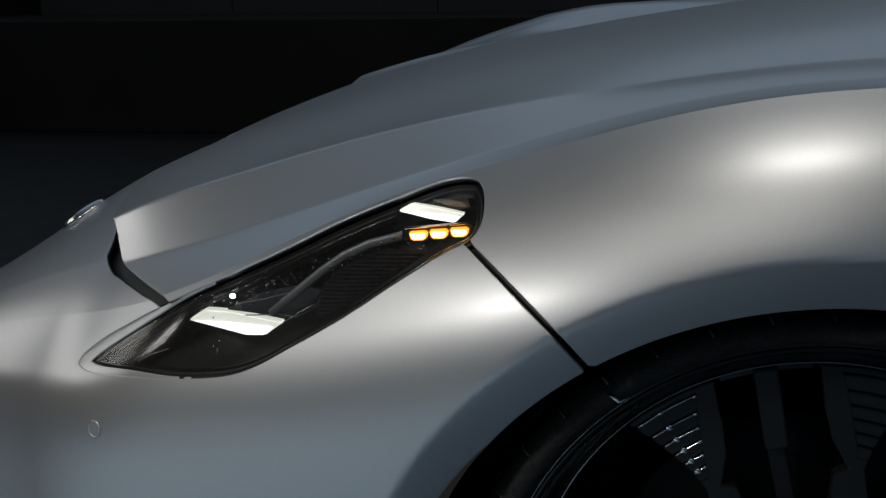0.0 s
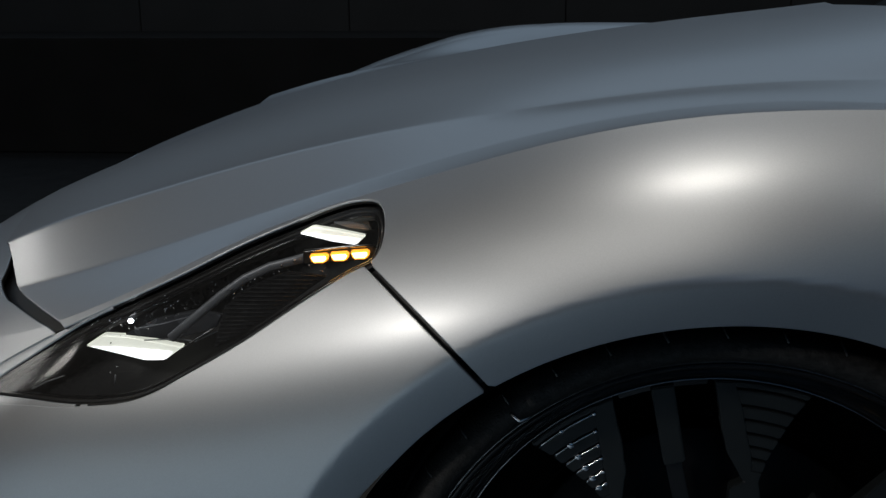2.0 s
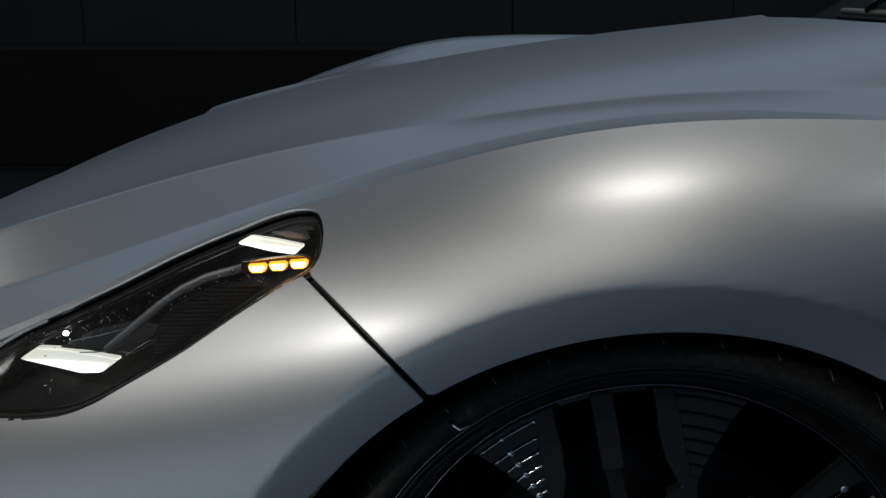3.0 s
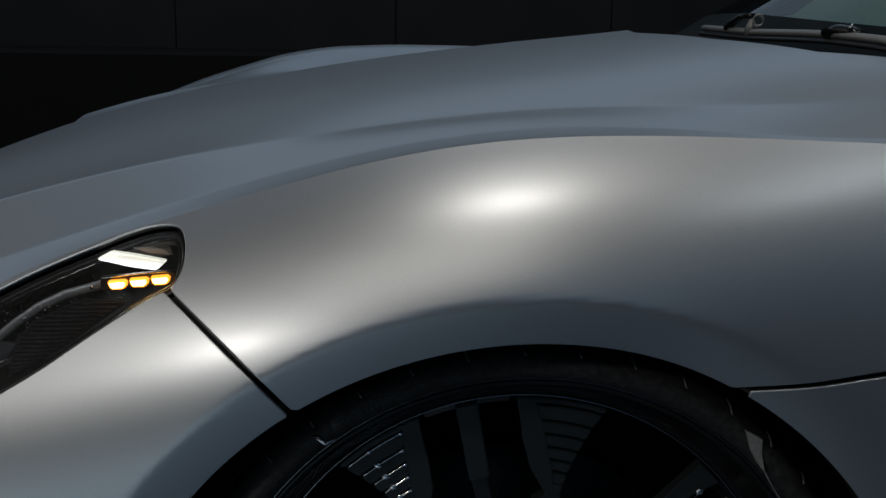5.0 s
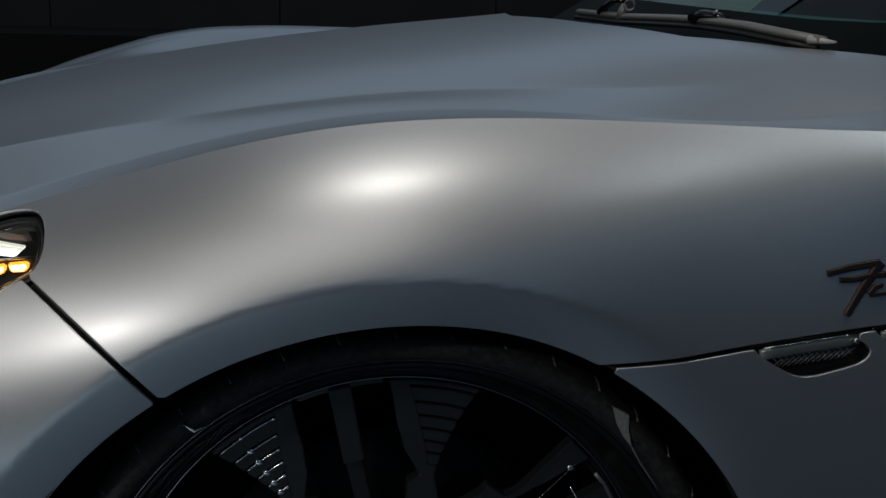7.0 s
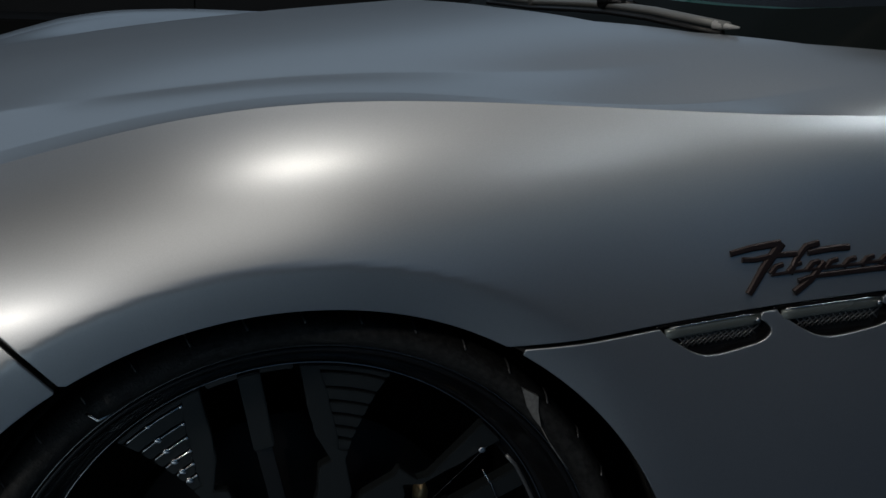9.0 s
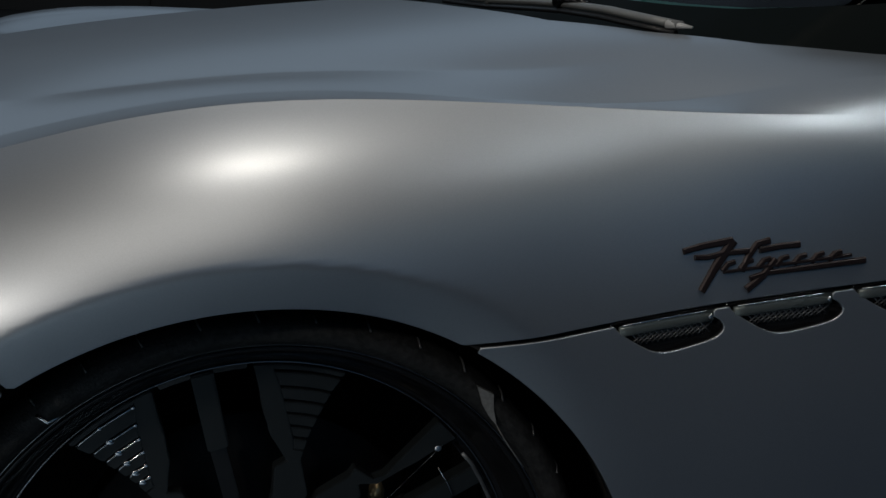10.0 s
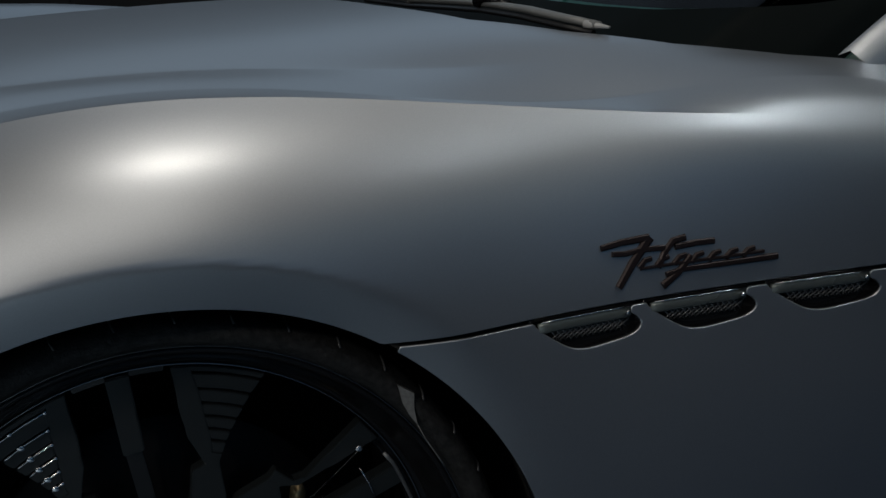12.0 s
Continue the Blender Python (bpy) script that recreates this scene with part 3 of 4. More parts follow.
MESHY = material("dark_grey_plastic", (0.045, 0.046, 0.05), 0.3, 0.4)
ACRYLIC = material("smoked_acrylic", (0.15, 0.17, 0.165), 0.28, 0.4, wear=0.2)
GRILLE = material("grey_mesh", (0.22, 0.22, 0.225), 0.3, 0.7)
GOLD = material("gold_anodised_caliper", (0.55, 0.40, 0.22), 0.3, 0.7, wear=0.05)
BEAD = material("dark_chrome", (0.40, 0.40, 0.41), 0.045, 1.0, wear=0.015)
TIP = material("polished_metal", (0.88, 0.88, 0.90), 0.13, 1.0, wear=0.03)
RIM_LIP = material("gloss_black_rim_lip", (0.012, 0.012, 0.013), 0.2, 0.3, wear=0.04)
SPARK = material("glint_metal", (0.95, 0.95, 0.96), 0.3, 1.0, wear=0.03)
# grey that stands in for the soft highlight inside the rim
RIM_GLEAM = material("rim_highlight_grey", (0.16, 0.165, 0.17), 0.45, 0.6, wear=0.08)
# paler rubber that stands in for the gleam on the tyre
TYRE_GLEAM = material("painted_gleam_rubber", (0.20, 0.20, 0.195), 0.8, grain=0.15, grain_size=300, wear=0.1)
SIPE = material("grey_groove_rubber", (0.07, 0.07, 0.072), 0.3, wear=0.1)
BAND = material("black_glass_print", (0.006, 0.0085, 0.0085), 0.5, wear=0.05)
BAND.node_tree.nodes["Principled BSDF"].inputs["Specular IOR Level"].default_value = 0.03
SLOT = material("slot_shade_black", (0.002, 0.002, 0.002), 0.8)
DISC = material("cast_iron_disc", (0.015, 0.015, 0.016), 0.45, 0.9, wear=0.08)
DASH = material("grey_dashboard", (0.30, 0.36, 0.35), 0.6, grain=0.1, grain_size=300)
WIPER = material("grey_wiper_plastic", (0.25, 0.255, 0.25), 0.45, 0.3, wear=0.06)
CAP = material("pale_cap_plastic", (0.5, 0.5, 0.49), 0.4, wear=0.06)
TEAL = material("teal_glass_backing", (0.16, 0.36, 0.38), 0.6, grain=0.1, grain_size=300)
SAGE = material("sage_glass_backing", (0.42, 0.50, 0.42), 0.7, grain=0.1, grain_size=300)

# ---------------------------------------------------------------- wheel arch and wheel
LINER_BM = lathe([(ARCH_R - 0.001, 0.052), (0.381, 0.062), (0.388, 0.10), (0.388, 0.46), (0.05, 0.47)], ARCH_X, ARCH_Z, 72, -24, 204)
part("wheel_liner", LINER_BM, LINER, car, "rough black wheel arch liner")

wheel = new("wheel")
wheel.parent = car
tagged(wheel, "large dark-grey louvred alloy wheel")
tyre = part("tyre", lathe([(0.292, 0.116), (0.2945, 0.101), (0.2955, 0.094), (0.299, 0.0885), (0.3055, 0.0835), (0.3125, 0.0825), (0.3185, 0.0865), (0.3225, 0.0935), (0.3248, 0.102), (0.3255, 0.135), (0.320, 0.137), (0.320, 0.143), (0.3255, 0.145),
                           (0.3255, 0.215), (0.319, 0.217), (0.319, 0.226), (0.3255, 0.228), (0.3255, 0.32), (0.315, 0.342), (0.285, 0.34)], 0, 0, 144), RUBBER, wheel, "low-profile black tyre")
part("rim", lathe([(0.291, 0.118), (0.2932, 0.104), (0.2925, 0.0995), (0.2895, 0.0985), (0.2865, 0.1015), (0.2845, 0.108), (0.279, 0.122), (0.2690, 0.139), (0.2640, 0.1445), (0.2605, 0.1450), (0.2590, 0.1475), (0.2585, 0.160), (0.254, 0.23), (0.250, 0.345)], 0, 0, 144), RIM_LIP, wheel, "gloss black rim")
part("hub", lathe([(0.0, 0.150), (0.028, 0.150), (0.032, 0.153), (0.056, 0.164), (0.068, 0.176), (0.078, 0.20), (0.0, 0.202)], 0, 0, 48), GREY_RIM, wheel)
FACE = 0.146             # the spokes' outer face


def polar(r, deg):
    return r * math.cos(radians(deg)), r * math.sin(radians(deg))


def dish(x, z):
    """How far the spokes lie in towards the hub."""
    return 0.014 * max(0.0, 1 - math.hypot(x, z) / 0.26)


def arc(r, a0, a1, n=6):
    return [polar(r, a0 + (a1 - a0) * k / n) for k in range(n + 1)]


SLOTS = (0.2510, 0.2345, 0.2205, 0.2072, 0.1942, 0.1822)


def slot_start(r):
    """Degrees from a unit's middle at which the slots end towards the blade."""
    return float(np.interp(r, [0.17, 0.1817, 0.2067, 0.234, 0.251, 0.26], [23.2, 22.2, 19.2, 16.8, 15.1, 14.4]))


def plate_edge(r):
    """Degrees from a unit's middle of a plate's edge towards the blade."""
    return float(np.interp(r, [0.174, 0.178, 0.190, 0.2104, 0.227, 0.2575], [18.2, 15.4, 14.6, 12.6, 12.0, 10.6]))


def plate_end(r):
    """Degrees from a unit's middle of a plate's edge towards the opening."""
    return float(np.interp(r, [0.16, 0.1853, 0.236, 0.2575], [26.4, 26.6, 29.0, 30.5]))


def comb(mid, sign, toothed):
    """A plate with a stack of slots that run out to the opening: a back and its teeth, narrowing to the hub."""
    rows = np.linspace(0.2575, 0.176, 12)
    back = [polar(r, mid + sign * plate_edge(r)) for r in rows]
    back += [polar(0.157, mid + sign * 21.5), polar(0.1490, mid + sign * 17.4), polar(0.1214, mid + sign * 18.2), polar(0.080, mid + sign * 15.0), polar(0.080, mid + sign * 33.0), polar(0.1261, mid + sign * 34.0), polar(0.160, mid + sign * 26.4), polar(0.1700, mid + sign * 26.5)]
    back += [polar(r, mid + sign * (slot_start(r) if toothed else 16.8)) for r in np.linspace(0.1705, 0.2575, 10)]
    bm = prism(back if sign > 0 else back[::-1], FACE, FACE + 0.014, 0.0011, dish)
    edges = [0.2575] + [r for slot in SLOTS for r in (slot + 0.0013, slot - 0.0013)] + [0.1705]
    for high, low in zip(edges[::2], edges[1::2]) if toothed else ():
        outline = [polar(high, mid + sign * (slot_start(high) + (plate_end(high) - slot_start(high)) * k / 6)) for k in range(7)]
        outline += [polar(low, mid + sign * (plate_end(low) + (slot_start(low) - plate_end(low)) * k / 6)) for k in range(7)]
        tooth = prism(outline if sign > 0 else outline[::-1], FACE, FACE + 0.011, 0.0009, dish)
        me = bpy.data.meshes.new("tooth")
        tooth.to_mesh(me)
        tooth.free()
        bm.from_mesh(me)
        bpy.data.meshes.remove(me)
    return bm


for unit in range(5):
    mid = 102.2 + 72 * unit
    for sign in (1, -1):
        plate = part("louvred_spoke", comb(mid, sign, unit == 0), GREY_RIM, wheel, smooth=False)
        # bright beads and glint balls added only on the plate that catches light
        polished = sign == 1 and unit == 0
        for k, r in enumerate(SLOTS):
            start, end = slot_start(r), plate_end(r)
            pts = [polar(r - 0.0010, mid + sign * (start + 0.3 + (end - start - 0.6) * j / 8)) for j in range(9)]
            if polished:
                part("bright_bead", tube([(x, FACE + 0.0004 + dish(x, z), z) for x, z in pts], 0.0010), TIP, plate)
                for angle, size in ((start + 0.4, 0.0017), (23.6 + 0.25 * k, 0.0032 if k else 0.0020)):
                    x, z = polar(r - 0.0010, mid + angle)
                    part("glint_ball", ball((x, FACE - 0.0004 + dish(x, z), z), size, (1.2, 0.6, 1)), TIP, plate, "small ball added to catch a glint")
        # near-black sheet that puts the shade into the slots
        if unit == 0:
            part("slot_shade", prism(([polar(0.256, mid + sign * (14.2 + 2 * k)) for k in range(9)] + [polar(0.172, mid + sign * (26.4 - 1.2 * k)) for k in range(4)])[::sign], FACE + 0.0125, FACE + 0.020, 0.0, dish), SLOT, wheel, smooth=False)
    blade = part("blade_spoke", prism([polar(0.2570, mid + 2.45), polar(0.1765, mid + 3.9), polar(0.1772, mid - 2.7), polar(0.2570, mid - 2.3)], FACE - 0.001, FACE + 0.016, 0.0015, dish), GREY_RIM, wheel, smooth=False)
    part("blade_root", prism([polar(0.178, mid + 3.4), polar(0.080, mid + 6.0), polar(0.080, mid - 5.0), polar(0.178, mid - 1.6)], FACE + 0.010, FACE + 0.024, 0.0012, dish), GLOSS, wheel, "gloss black root of the spoke", smooth=False)
    part("rim_foot", prism(arc(0.2605, mid - 9.5, mid + 9.5, 8) + arc(0.250, mid + 9.5, mid - 9.5, 8), FACE + 0.012, FACE + 0.030, 0.001), GLOSS, wheel, smooth=False)
part("lip_bead", tube([(polar(0.2612, a)[0], 0.1442, polar(0.2612, a)[1]) for a in range(0, 361, 3)], 0.0008), BEAD, wheel, "thin dark chrome edge of the rim")
part("flange_bead", tube([(polar(0.2935, a)[0], 0.1003, polar(0.2935, a)[1]) for a in range(0, 361, 3)], 0.0007), BEAD, wheel)
# a polished bar in place of a lit mark on the sidewall
part("sidewall_glint", bar([(polar(r, a)[0], 0.0815, polar(r, a)[1]) for r, a in ((0.3140, 128.0), (0.3024, 127.6), (0.2995, 125.2))], 0.003, 0.0015, (0, -1, 0), 0.5), TIP, wheel, "small bright bar standing in for a lit mark on the tyre")
for k in range(40):
    a = 2 + 9 * k
    part("tread_notch", bar([(polar(r, a - (0.326 - r) * 90)[0], y, polar(r, a - (0.326 - r) * 90)[1]) for r, y in ((0.3262, 0.108), (0.3240, 0.0965), (0.3195, 0.0868))], 0.0020, 0.0014, (0, -1, 0)), SIPE, tyre)
# pieces that stand in for gleams beside the caliper and on the tyre
arm = part("spoke_edge_gleam", tube([(0.1797, 0.1432, 0.1639), (0.1557, 0.1432, 0.1401), (0.1334, 0.1432, 0.1186), (0.1167, 0.1432, 0.1027)], 0.0008), TIP, wheel, "bright wire standing in for the spoke's lit edge")
part("edge_glint", ball((0.175, 0.1428, 0.1604), 0.0026, (1.4, 0.5, 1.2)), SPARK, arm, "ball standing in for the glint on the edge")
part("spoke_edge_gleam", tube([(0.176, 0.1435, 0.1394), (0.1867, 0.1435, 0.1215), (0.1959, 0.1435, 0.0985)], 0.0006), TIP, wheel, "bright wire standing in for the spoke's lit edge")
part("rim_highlight", bar([(0.2008, 0.1435, 0.153), (0.2108, 0.1435, 0.1415), (0.2212, 0.1435, 0.1228), (0.232, 0.1435, 0.1008), (0.2403, 0.1435, 0.0806)], 0.0042, 0.002, (0, -1, 0), 0.8), RIM_GLEAM, wheel, "grey bar standing in for the rim's highlight")
# the tyre's gleam, made as pale flat pieces on the rubber
part("sidewall_gleam", prism([(0.1983, 0.2317), (0.2067, 0.2174), (0.2139, 0.2088), (0.2096, 0.2263), (0.2089, 0.2411), (0.1925, 0.2502)], 0.0808, 0.0900, 0.0002), TYRE_GLEAM, tyre, "pale wedge standing in for a gleam on the sidewall", smooth=False)
part("sidewall_gleam_line", tube([(0.2139, 0.0815, 0.2088), (0.2219, 0.0815, 0.1948), (0.233, 0.0815, 0.1787), (0.2435, 0.0815, 0.1641)], 0.0005), TYRE_GLEAM, tyre)
wheel.location = (0, 0, WHEEL_Z)

part("brake_disc", lathe([(0.08, 0.205), (0.185, 0.205), (0.187, 0.208), (0.187, 0.236), (0.185, 0.238), (0.08, 0.238)], 0, WHEEL_Z, 72), DISC, car, "ventilated iron brake disc")
part("brake_caliper", prism([(x, z + WHEEL_Z) for x, z in (polar(0.1530, 38.6), polar(0.1635, 40.0), polar(0.1645, 35.8), polar(0.1560, 32.0), polar(0.1430, 34.3))], 0.190, 0.235, 0.002), GOLD, car, "gold-coloured brake caliper")

# ---------------------------------------------------------------- headlight
headlight = new("headlight")
headlight.parent = car
tagged(headlight, "long clear headlight with white and amber lights lit")
HX = np.linspace(-0.755, -0.29, 155)
HS = SS[(SS > 3.0) & (SS < 12)]
FINE_X, FINE_S = np.linspace(-0.75, -0.295, 345), np.linspace(3.5, 11.5, 330)


def bowl(depth, edge):
    return lambda p: depth * (1 - np.exp(-np.maximum(-lamp_side(p) - rim_width(p[:, 0]), 0) / edge)) + 0.0115


def rim_width(x):
    """Width of the painted rim that slopes into the lamp, widest at its front tip."""
    u = np.clip((-0.58 - x) / 0.13, 0, 1)
    return 0.0004 + 0.0085 * u * u * (3 - 2 * u)


def inside_lamp(margin, follow=1.0):
    return lambda p: np.where(p[..., 1] < 0.4, -lamp_side(p), -1) - margin - follow * rim_width(p[..., 0])


def ring(low, high):
    return lambda p: np.minimum(inside_lamp(low)(p), -inside_lamp(high)(p))


panel("housing", inside_lamp(-0.003, 0.0), HX, HS, HOUSING, headlight, "black headlight bowl", both=False, sunk=bowl(0.085, 0.007), flange=0.004, front=True)
panel("painted_rim", lambda p: np.minimum(inside_lamp(0.0012, 0.0)(p), np.minimum(-inside_lamp(0.0012)(p), -0.575 - p[..., 0])), FINE_X, FINE_S, PAINT, headlight, "silver painted rim sloping inwards", both=False,
      sunk=lambda p: 0.001 + 0.4 * np.maximum(-lamp_side(p), 0), flange=0.004, front=True)
panel("lens", inside_lamp(0.0055), FINE_X, FINE_S, LENS, headlight, "clear headlight cover", both=False, sunk=0.0055, flange=0.003, front=True)
panel("bezel", ring(0.0015, 0.0062), FINE_X, FINE_S, BLACK, headlight, "black surround", both=False, sunk=0.0085, flange=0.006, front=True)
panel("seal", ring(0.0072, 0.0098), FINE_X, FINE_S, GLOSS, headlight, "gloss black seal", both=False, sunk=0.0105, flange=0.006, front=True)


def lamp_piece(name, outline, depth, thick, mat, label="", bevel=0.0012):
    """A flat piece inside the headlight, its face at y = depth."""
    bm = prism(outline, depth, depth + thick, bevel)
    return part(name, bm, mat, headlight, label, smooth=False)


lamp_piece("light_guide", [(-0.6078, 0.642), (-0.5902, 0.6536), (-0.565, 0.6527), (-0.5107, 0.6434), (-0.5289, 0.6298), (-0.5496, 0.629)], 0.155, 0.010, WHITE_LED, "lit white light guide")
lamp_piece("guide_edge", [(-0.6030, 0.6420), (-0.5700, 0.6420), (-0.5200, 0.6390), (-0.5295, 0.6300), (-0.5490, 0.6294)], 0.1535, 0.006, WHITE_EDGE, "bright lower face of the light guide")
lamp_piece("light_guide", [(-0.3879, 0.762), (-0.3753, 0.769), (-0.3533, 0.7659), (-0.3266, 0.7606), (-0.3357, 0.7521), (-0.3577, 0.755)], 0.137, 0.008, WHITE_LED, "lit white light guide")
lamp_piece("guide_edge", [(-0.3860, 0.7622), (-0.3700, 0.7620), (-0.3310, 0.7580), (-0.3360, 0.7526), (-0.3577, 0.7556)], 0.1355, 0.004, WHITE_EDGE, "bright lower face of the light guide", 0.0006)
for k in range(3):
    x0, z0 = -0.3747 + 0.0186 * k, 0.7440 + 0.0021 * k
    lamp_piece("amber_segment", [(x0, z0 + 0.0033), (x0 + 0.0164, z0 + 0.0047), (x0 + 0.0174, z0 + 0.0004), (x0 + 0.0142, z0 - 0.0038), (x0 + 0.0026, z0 - 0.0042)], 0.116, 0.006, AMBER_LED, "lit amber turn signal")
    lamp_piece("amber_core", [(x0 + 0.0018, z0 + 0.0018), (x0 + 0.0148, z0 + 0.0030), (x0 + 0.0156, z0 + 0.0004), (x0 + 0.0130, z0 - 0.0022), (x0 + 0.0040, z0 - 0.0026)], 0.115, 0.002, AMBER_CORE, "bright amber light", 0.0004)
lamp_piece("reflector", [(-0.3568, 0.7728), (-0.341, 0.7735), (-0.3264, 0.7704), (-0.3233, 0.7664), (-0.3411, 0.7677)], 0.137, 0.004, SMOKED, "smoked chrome reflector over the light guide")
lamp_piece("amber_tray", [(-0.382, 0.7365), (-0.318, 0.7425), (-0.313, 0.7530), (-0.318, 0.7560), (-0.382, 0.7500)], 0.123, 0.004, GREY_RIM, "smoked amber-lit tray")
lamp_piece("ribbed_panel", [(-0.4690, 0.655), (-0.4573, 0.6940), (-0.4428, 0.7090), (-0.4129, 0.7240), (-0.3962, 0.7300), (-0.3596, 0.7268), (-0.3805, 0.7116), (-0.4232, 0.6806)], 0.121, 0.004, MESHY, "finely ribbed dark reflector")
for k in range(18):
    z0 = 0.658 + 0.0040 * k
    left, right = np.interp(z0, [0.655, 0.694, 0.709, 0.724, 0.730], [-0.469, -0.457, -0.443, -0.413, -0.396]), np.interp(z0, [0.655, 0.6806, 0.7116, 0.7268], [-0.468, -0.424, -0.381, -0.361])
    part("rib", bar([(float(left) + 0.001, 0.1205, z0), (float(right) - 0.001, 0.1205, z0 + 0.001)], 0.0014, 0.0012, (0, -1, 0)), HOUSING, headlight)
part("trim_strip", bar([(x, 0.130, z) for x, z in ((-0.5126, 0.6610), (-0.4851, 0.6845), (-0.4603, 0.7050), (-0.4384, 0.7206), (-0.4148, 0.7320), (-0.3918, 0.7385), (-0.3793, 0.7418))], 0.0085, 0.006, (0, -1, 0)), SMOKED, headlight, "smoked chrome trim strip")
part("trim_strip", bar([(-0.5040, 0.130, 0.6500), (-0.4899, 0.130, 0.6598), (-0.4686, 0.130, 0.6730)], 0.0018, 0.003, (0, -1, 0)), CHROME, headlight, "thin chrome strip")
part("trim_strip", bar([(-0.3790, 0.121, 0.7492), (-0.3468, 0.121, 0.7538), (-0.3180, 0.121, 0.7560)], 0.0014, 0.003, (0, -1, 0)), CHROME, headlight, "thin bright ledge over the turn signal")
lamp_piece("reflector", [(-0.566, 0.656), (-0.519, 0.652), (-0.4747, 0.6652), (-0.4674, 0.6788), (-0.4915, 0.6830), (-0.530, 0.674)], 0.150, 0.004, SMOKE_PLATE, "smoked reflector plate")
# chrome balls stand in for sparkles of reflected light in the lamp
for x, z, r in ((-0.391, 0.7395, 0.0016), (-0.403, 0.7345, 0.0010), (-0.405, 0.729, 0.0009), (-0.428, 0.721, 0.0010), (-0.432, 0.7185, 0.0010), (-0.440, 0.712, 0.0008), (-0.566, 0.632, 0.0010), (-0.572, 0.6265, 0.0011), (-0.622, 0.6335, 0.0010)):
    part("sparkle_ball", ball((x, 0.126, z), r), CHROME, headlight)
# tiny polished balls stand in for lit dust and sparkle on the lens
rng = random.Random(5)
specks = bmesh.new()
for k in range(170):
    u = rng.random()
    x = -0.575 + 0.20 * u + rng.uniform(-0.02, 0.02)
    z = 0.668 + 0.070 * u + rng.gauss(-0.001, 0.006)
    bmesh.ops.create_icosphere(specks, subdivisions=1, radius=rng.uniform(0.0003, 0.0010), matrix=Matrix.Translation((x, 0.128 + rng.uniform(-0.002, 0.002), z)))
part("sparkle_grains", specks, TIP, headlight, "tiny polished balls standing in for lit specks on the lens")
# pale bars in place of thin lines of reflected light
for pts in (((-0.655, 0.6045), (-0.640, 0.6125), (-0.622, 0.6190)), ((-0.693, 0.588), (-0.668, 0.586)), ((-0.571, 0.6215), (-0.5725, 0.612)), ((-0.548, 0.668), (-0.520, 0.674), (-0.485, 0.684)), ((-0.540, 0.657), (-0.505, 0.659), (-0.490, 0.657), (-0.468, 0.668))):
    part("reflection_bar", bar([(x, 0.134, z) for x, z in pts], 0.0011, 0.0012, (0, -1, 0)), SMOKED, headlight, "thin pale bar standing in for a line of reflection")
part("projector", ball((-0.585, 0.185, 0.668), 0.024, (1, 0.6, 1)), GLOSS, headlight, "dark projector lens")
part("led", ball((-0.5549, 0.142, 0.6732), 0.0024, (1.2, 0.6, 1.0)), BRIGHT_LED, headlight, "bright point of white light")

# ---------------------------------------------------------------- side vents, badge, sensor, emblem
for k in range(3):
    vent = new("side_vent")
    vent.parent = car
    tagged(vent, "black teardrop side vent with mesh and clear bar")
    x0, w = VENTS[k]
    hole = vent_outline(k)
    vx = np.linspace(x0 - 0.005, x0 + 0.12 * w, 64)
    vs = SS[(SS > 2.7) & (SS < 7)]
    pocket = lambda p, hole=hole: 0.016 * (1 - np.exp(-np.maximum(-outside(hole, p[:, 0], p[:, 2]), 0) / 0.006)) + 0.003
    panel("pocket", lambda p, hole=hole: -outside(hole, p[..., 0], p[..., 2]) + 0.002, vx, vs, GLOSS, vent, "gloss black vent pocket", both=False, sunk=pocket, flange=0.003)
    line = joint_z
    part("clear_bar", bar([on_skin(x, line(x) - 0.0052, -0.002)[0] for x in np.linspace(x0 + 0.006, x0 + 0.100 * w, 8)], 0.005, 0.0105, (0, 0, 1)), ACRYLIC, vent, "smoked clear bar")
    part("bright_edge", bar([on_skin(x, line(x) + 0.0008, 0.0006)[0] for x in np.linspace(x0 + 0.008, x0 + 0.100 * w, 8)], 0.0012, 0.0014, (0, 0, 1)), CHROME, vent)
    part("rivet", ball(on_skin(x0 + 0.096 * w, line(x0 + 0.096 * w) - 0.0045, 0.0015)[0], 0.0026), CHROME, vent)
    bm = bmesh.new()
    for j in range(13):
        for lean in (0.012, -0.012):
            xa = x0 + (0.026 + 0.0058 * j) * w
            top, low = on_skin(xa + lean / 2, line(xa) - 0.011, -0.005)[0], on_skin(xa - lean / 2, line(xa) - 0.022, -0.008)[0]
            wire = bar([top, low], 0.0013, 0.0013, (0, -1, 0))
            me = bpy.data.meshes.new("wire")
            wire.to_mesh(me)
            wire.free()
            bm.from_mesh(me)
            bpy.data.meshes.remove(me)
    part("mesh_grille", bm, GRILLE, vent, "fine black honeycomb mesh")

badge = new("badge")
badge.parent = car
tagged(badge, "dark copper script emblem of slanted strokes")


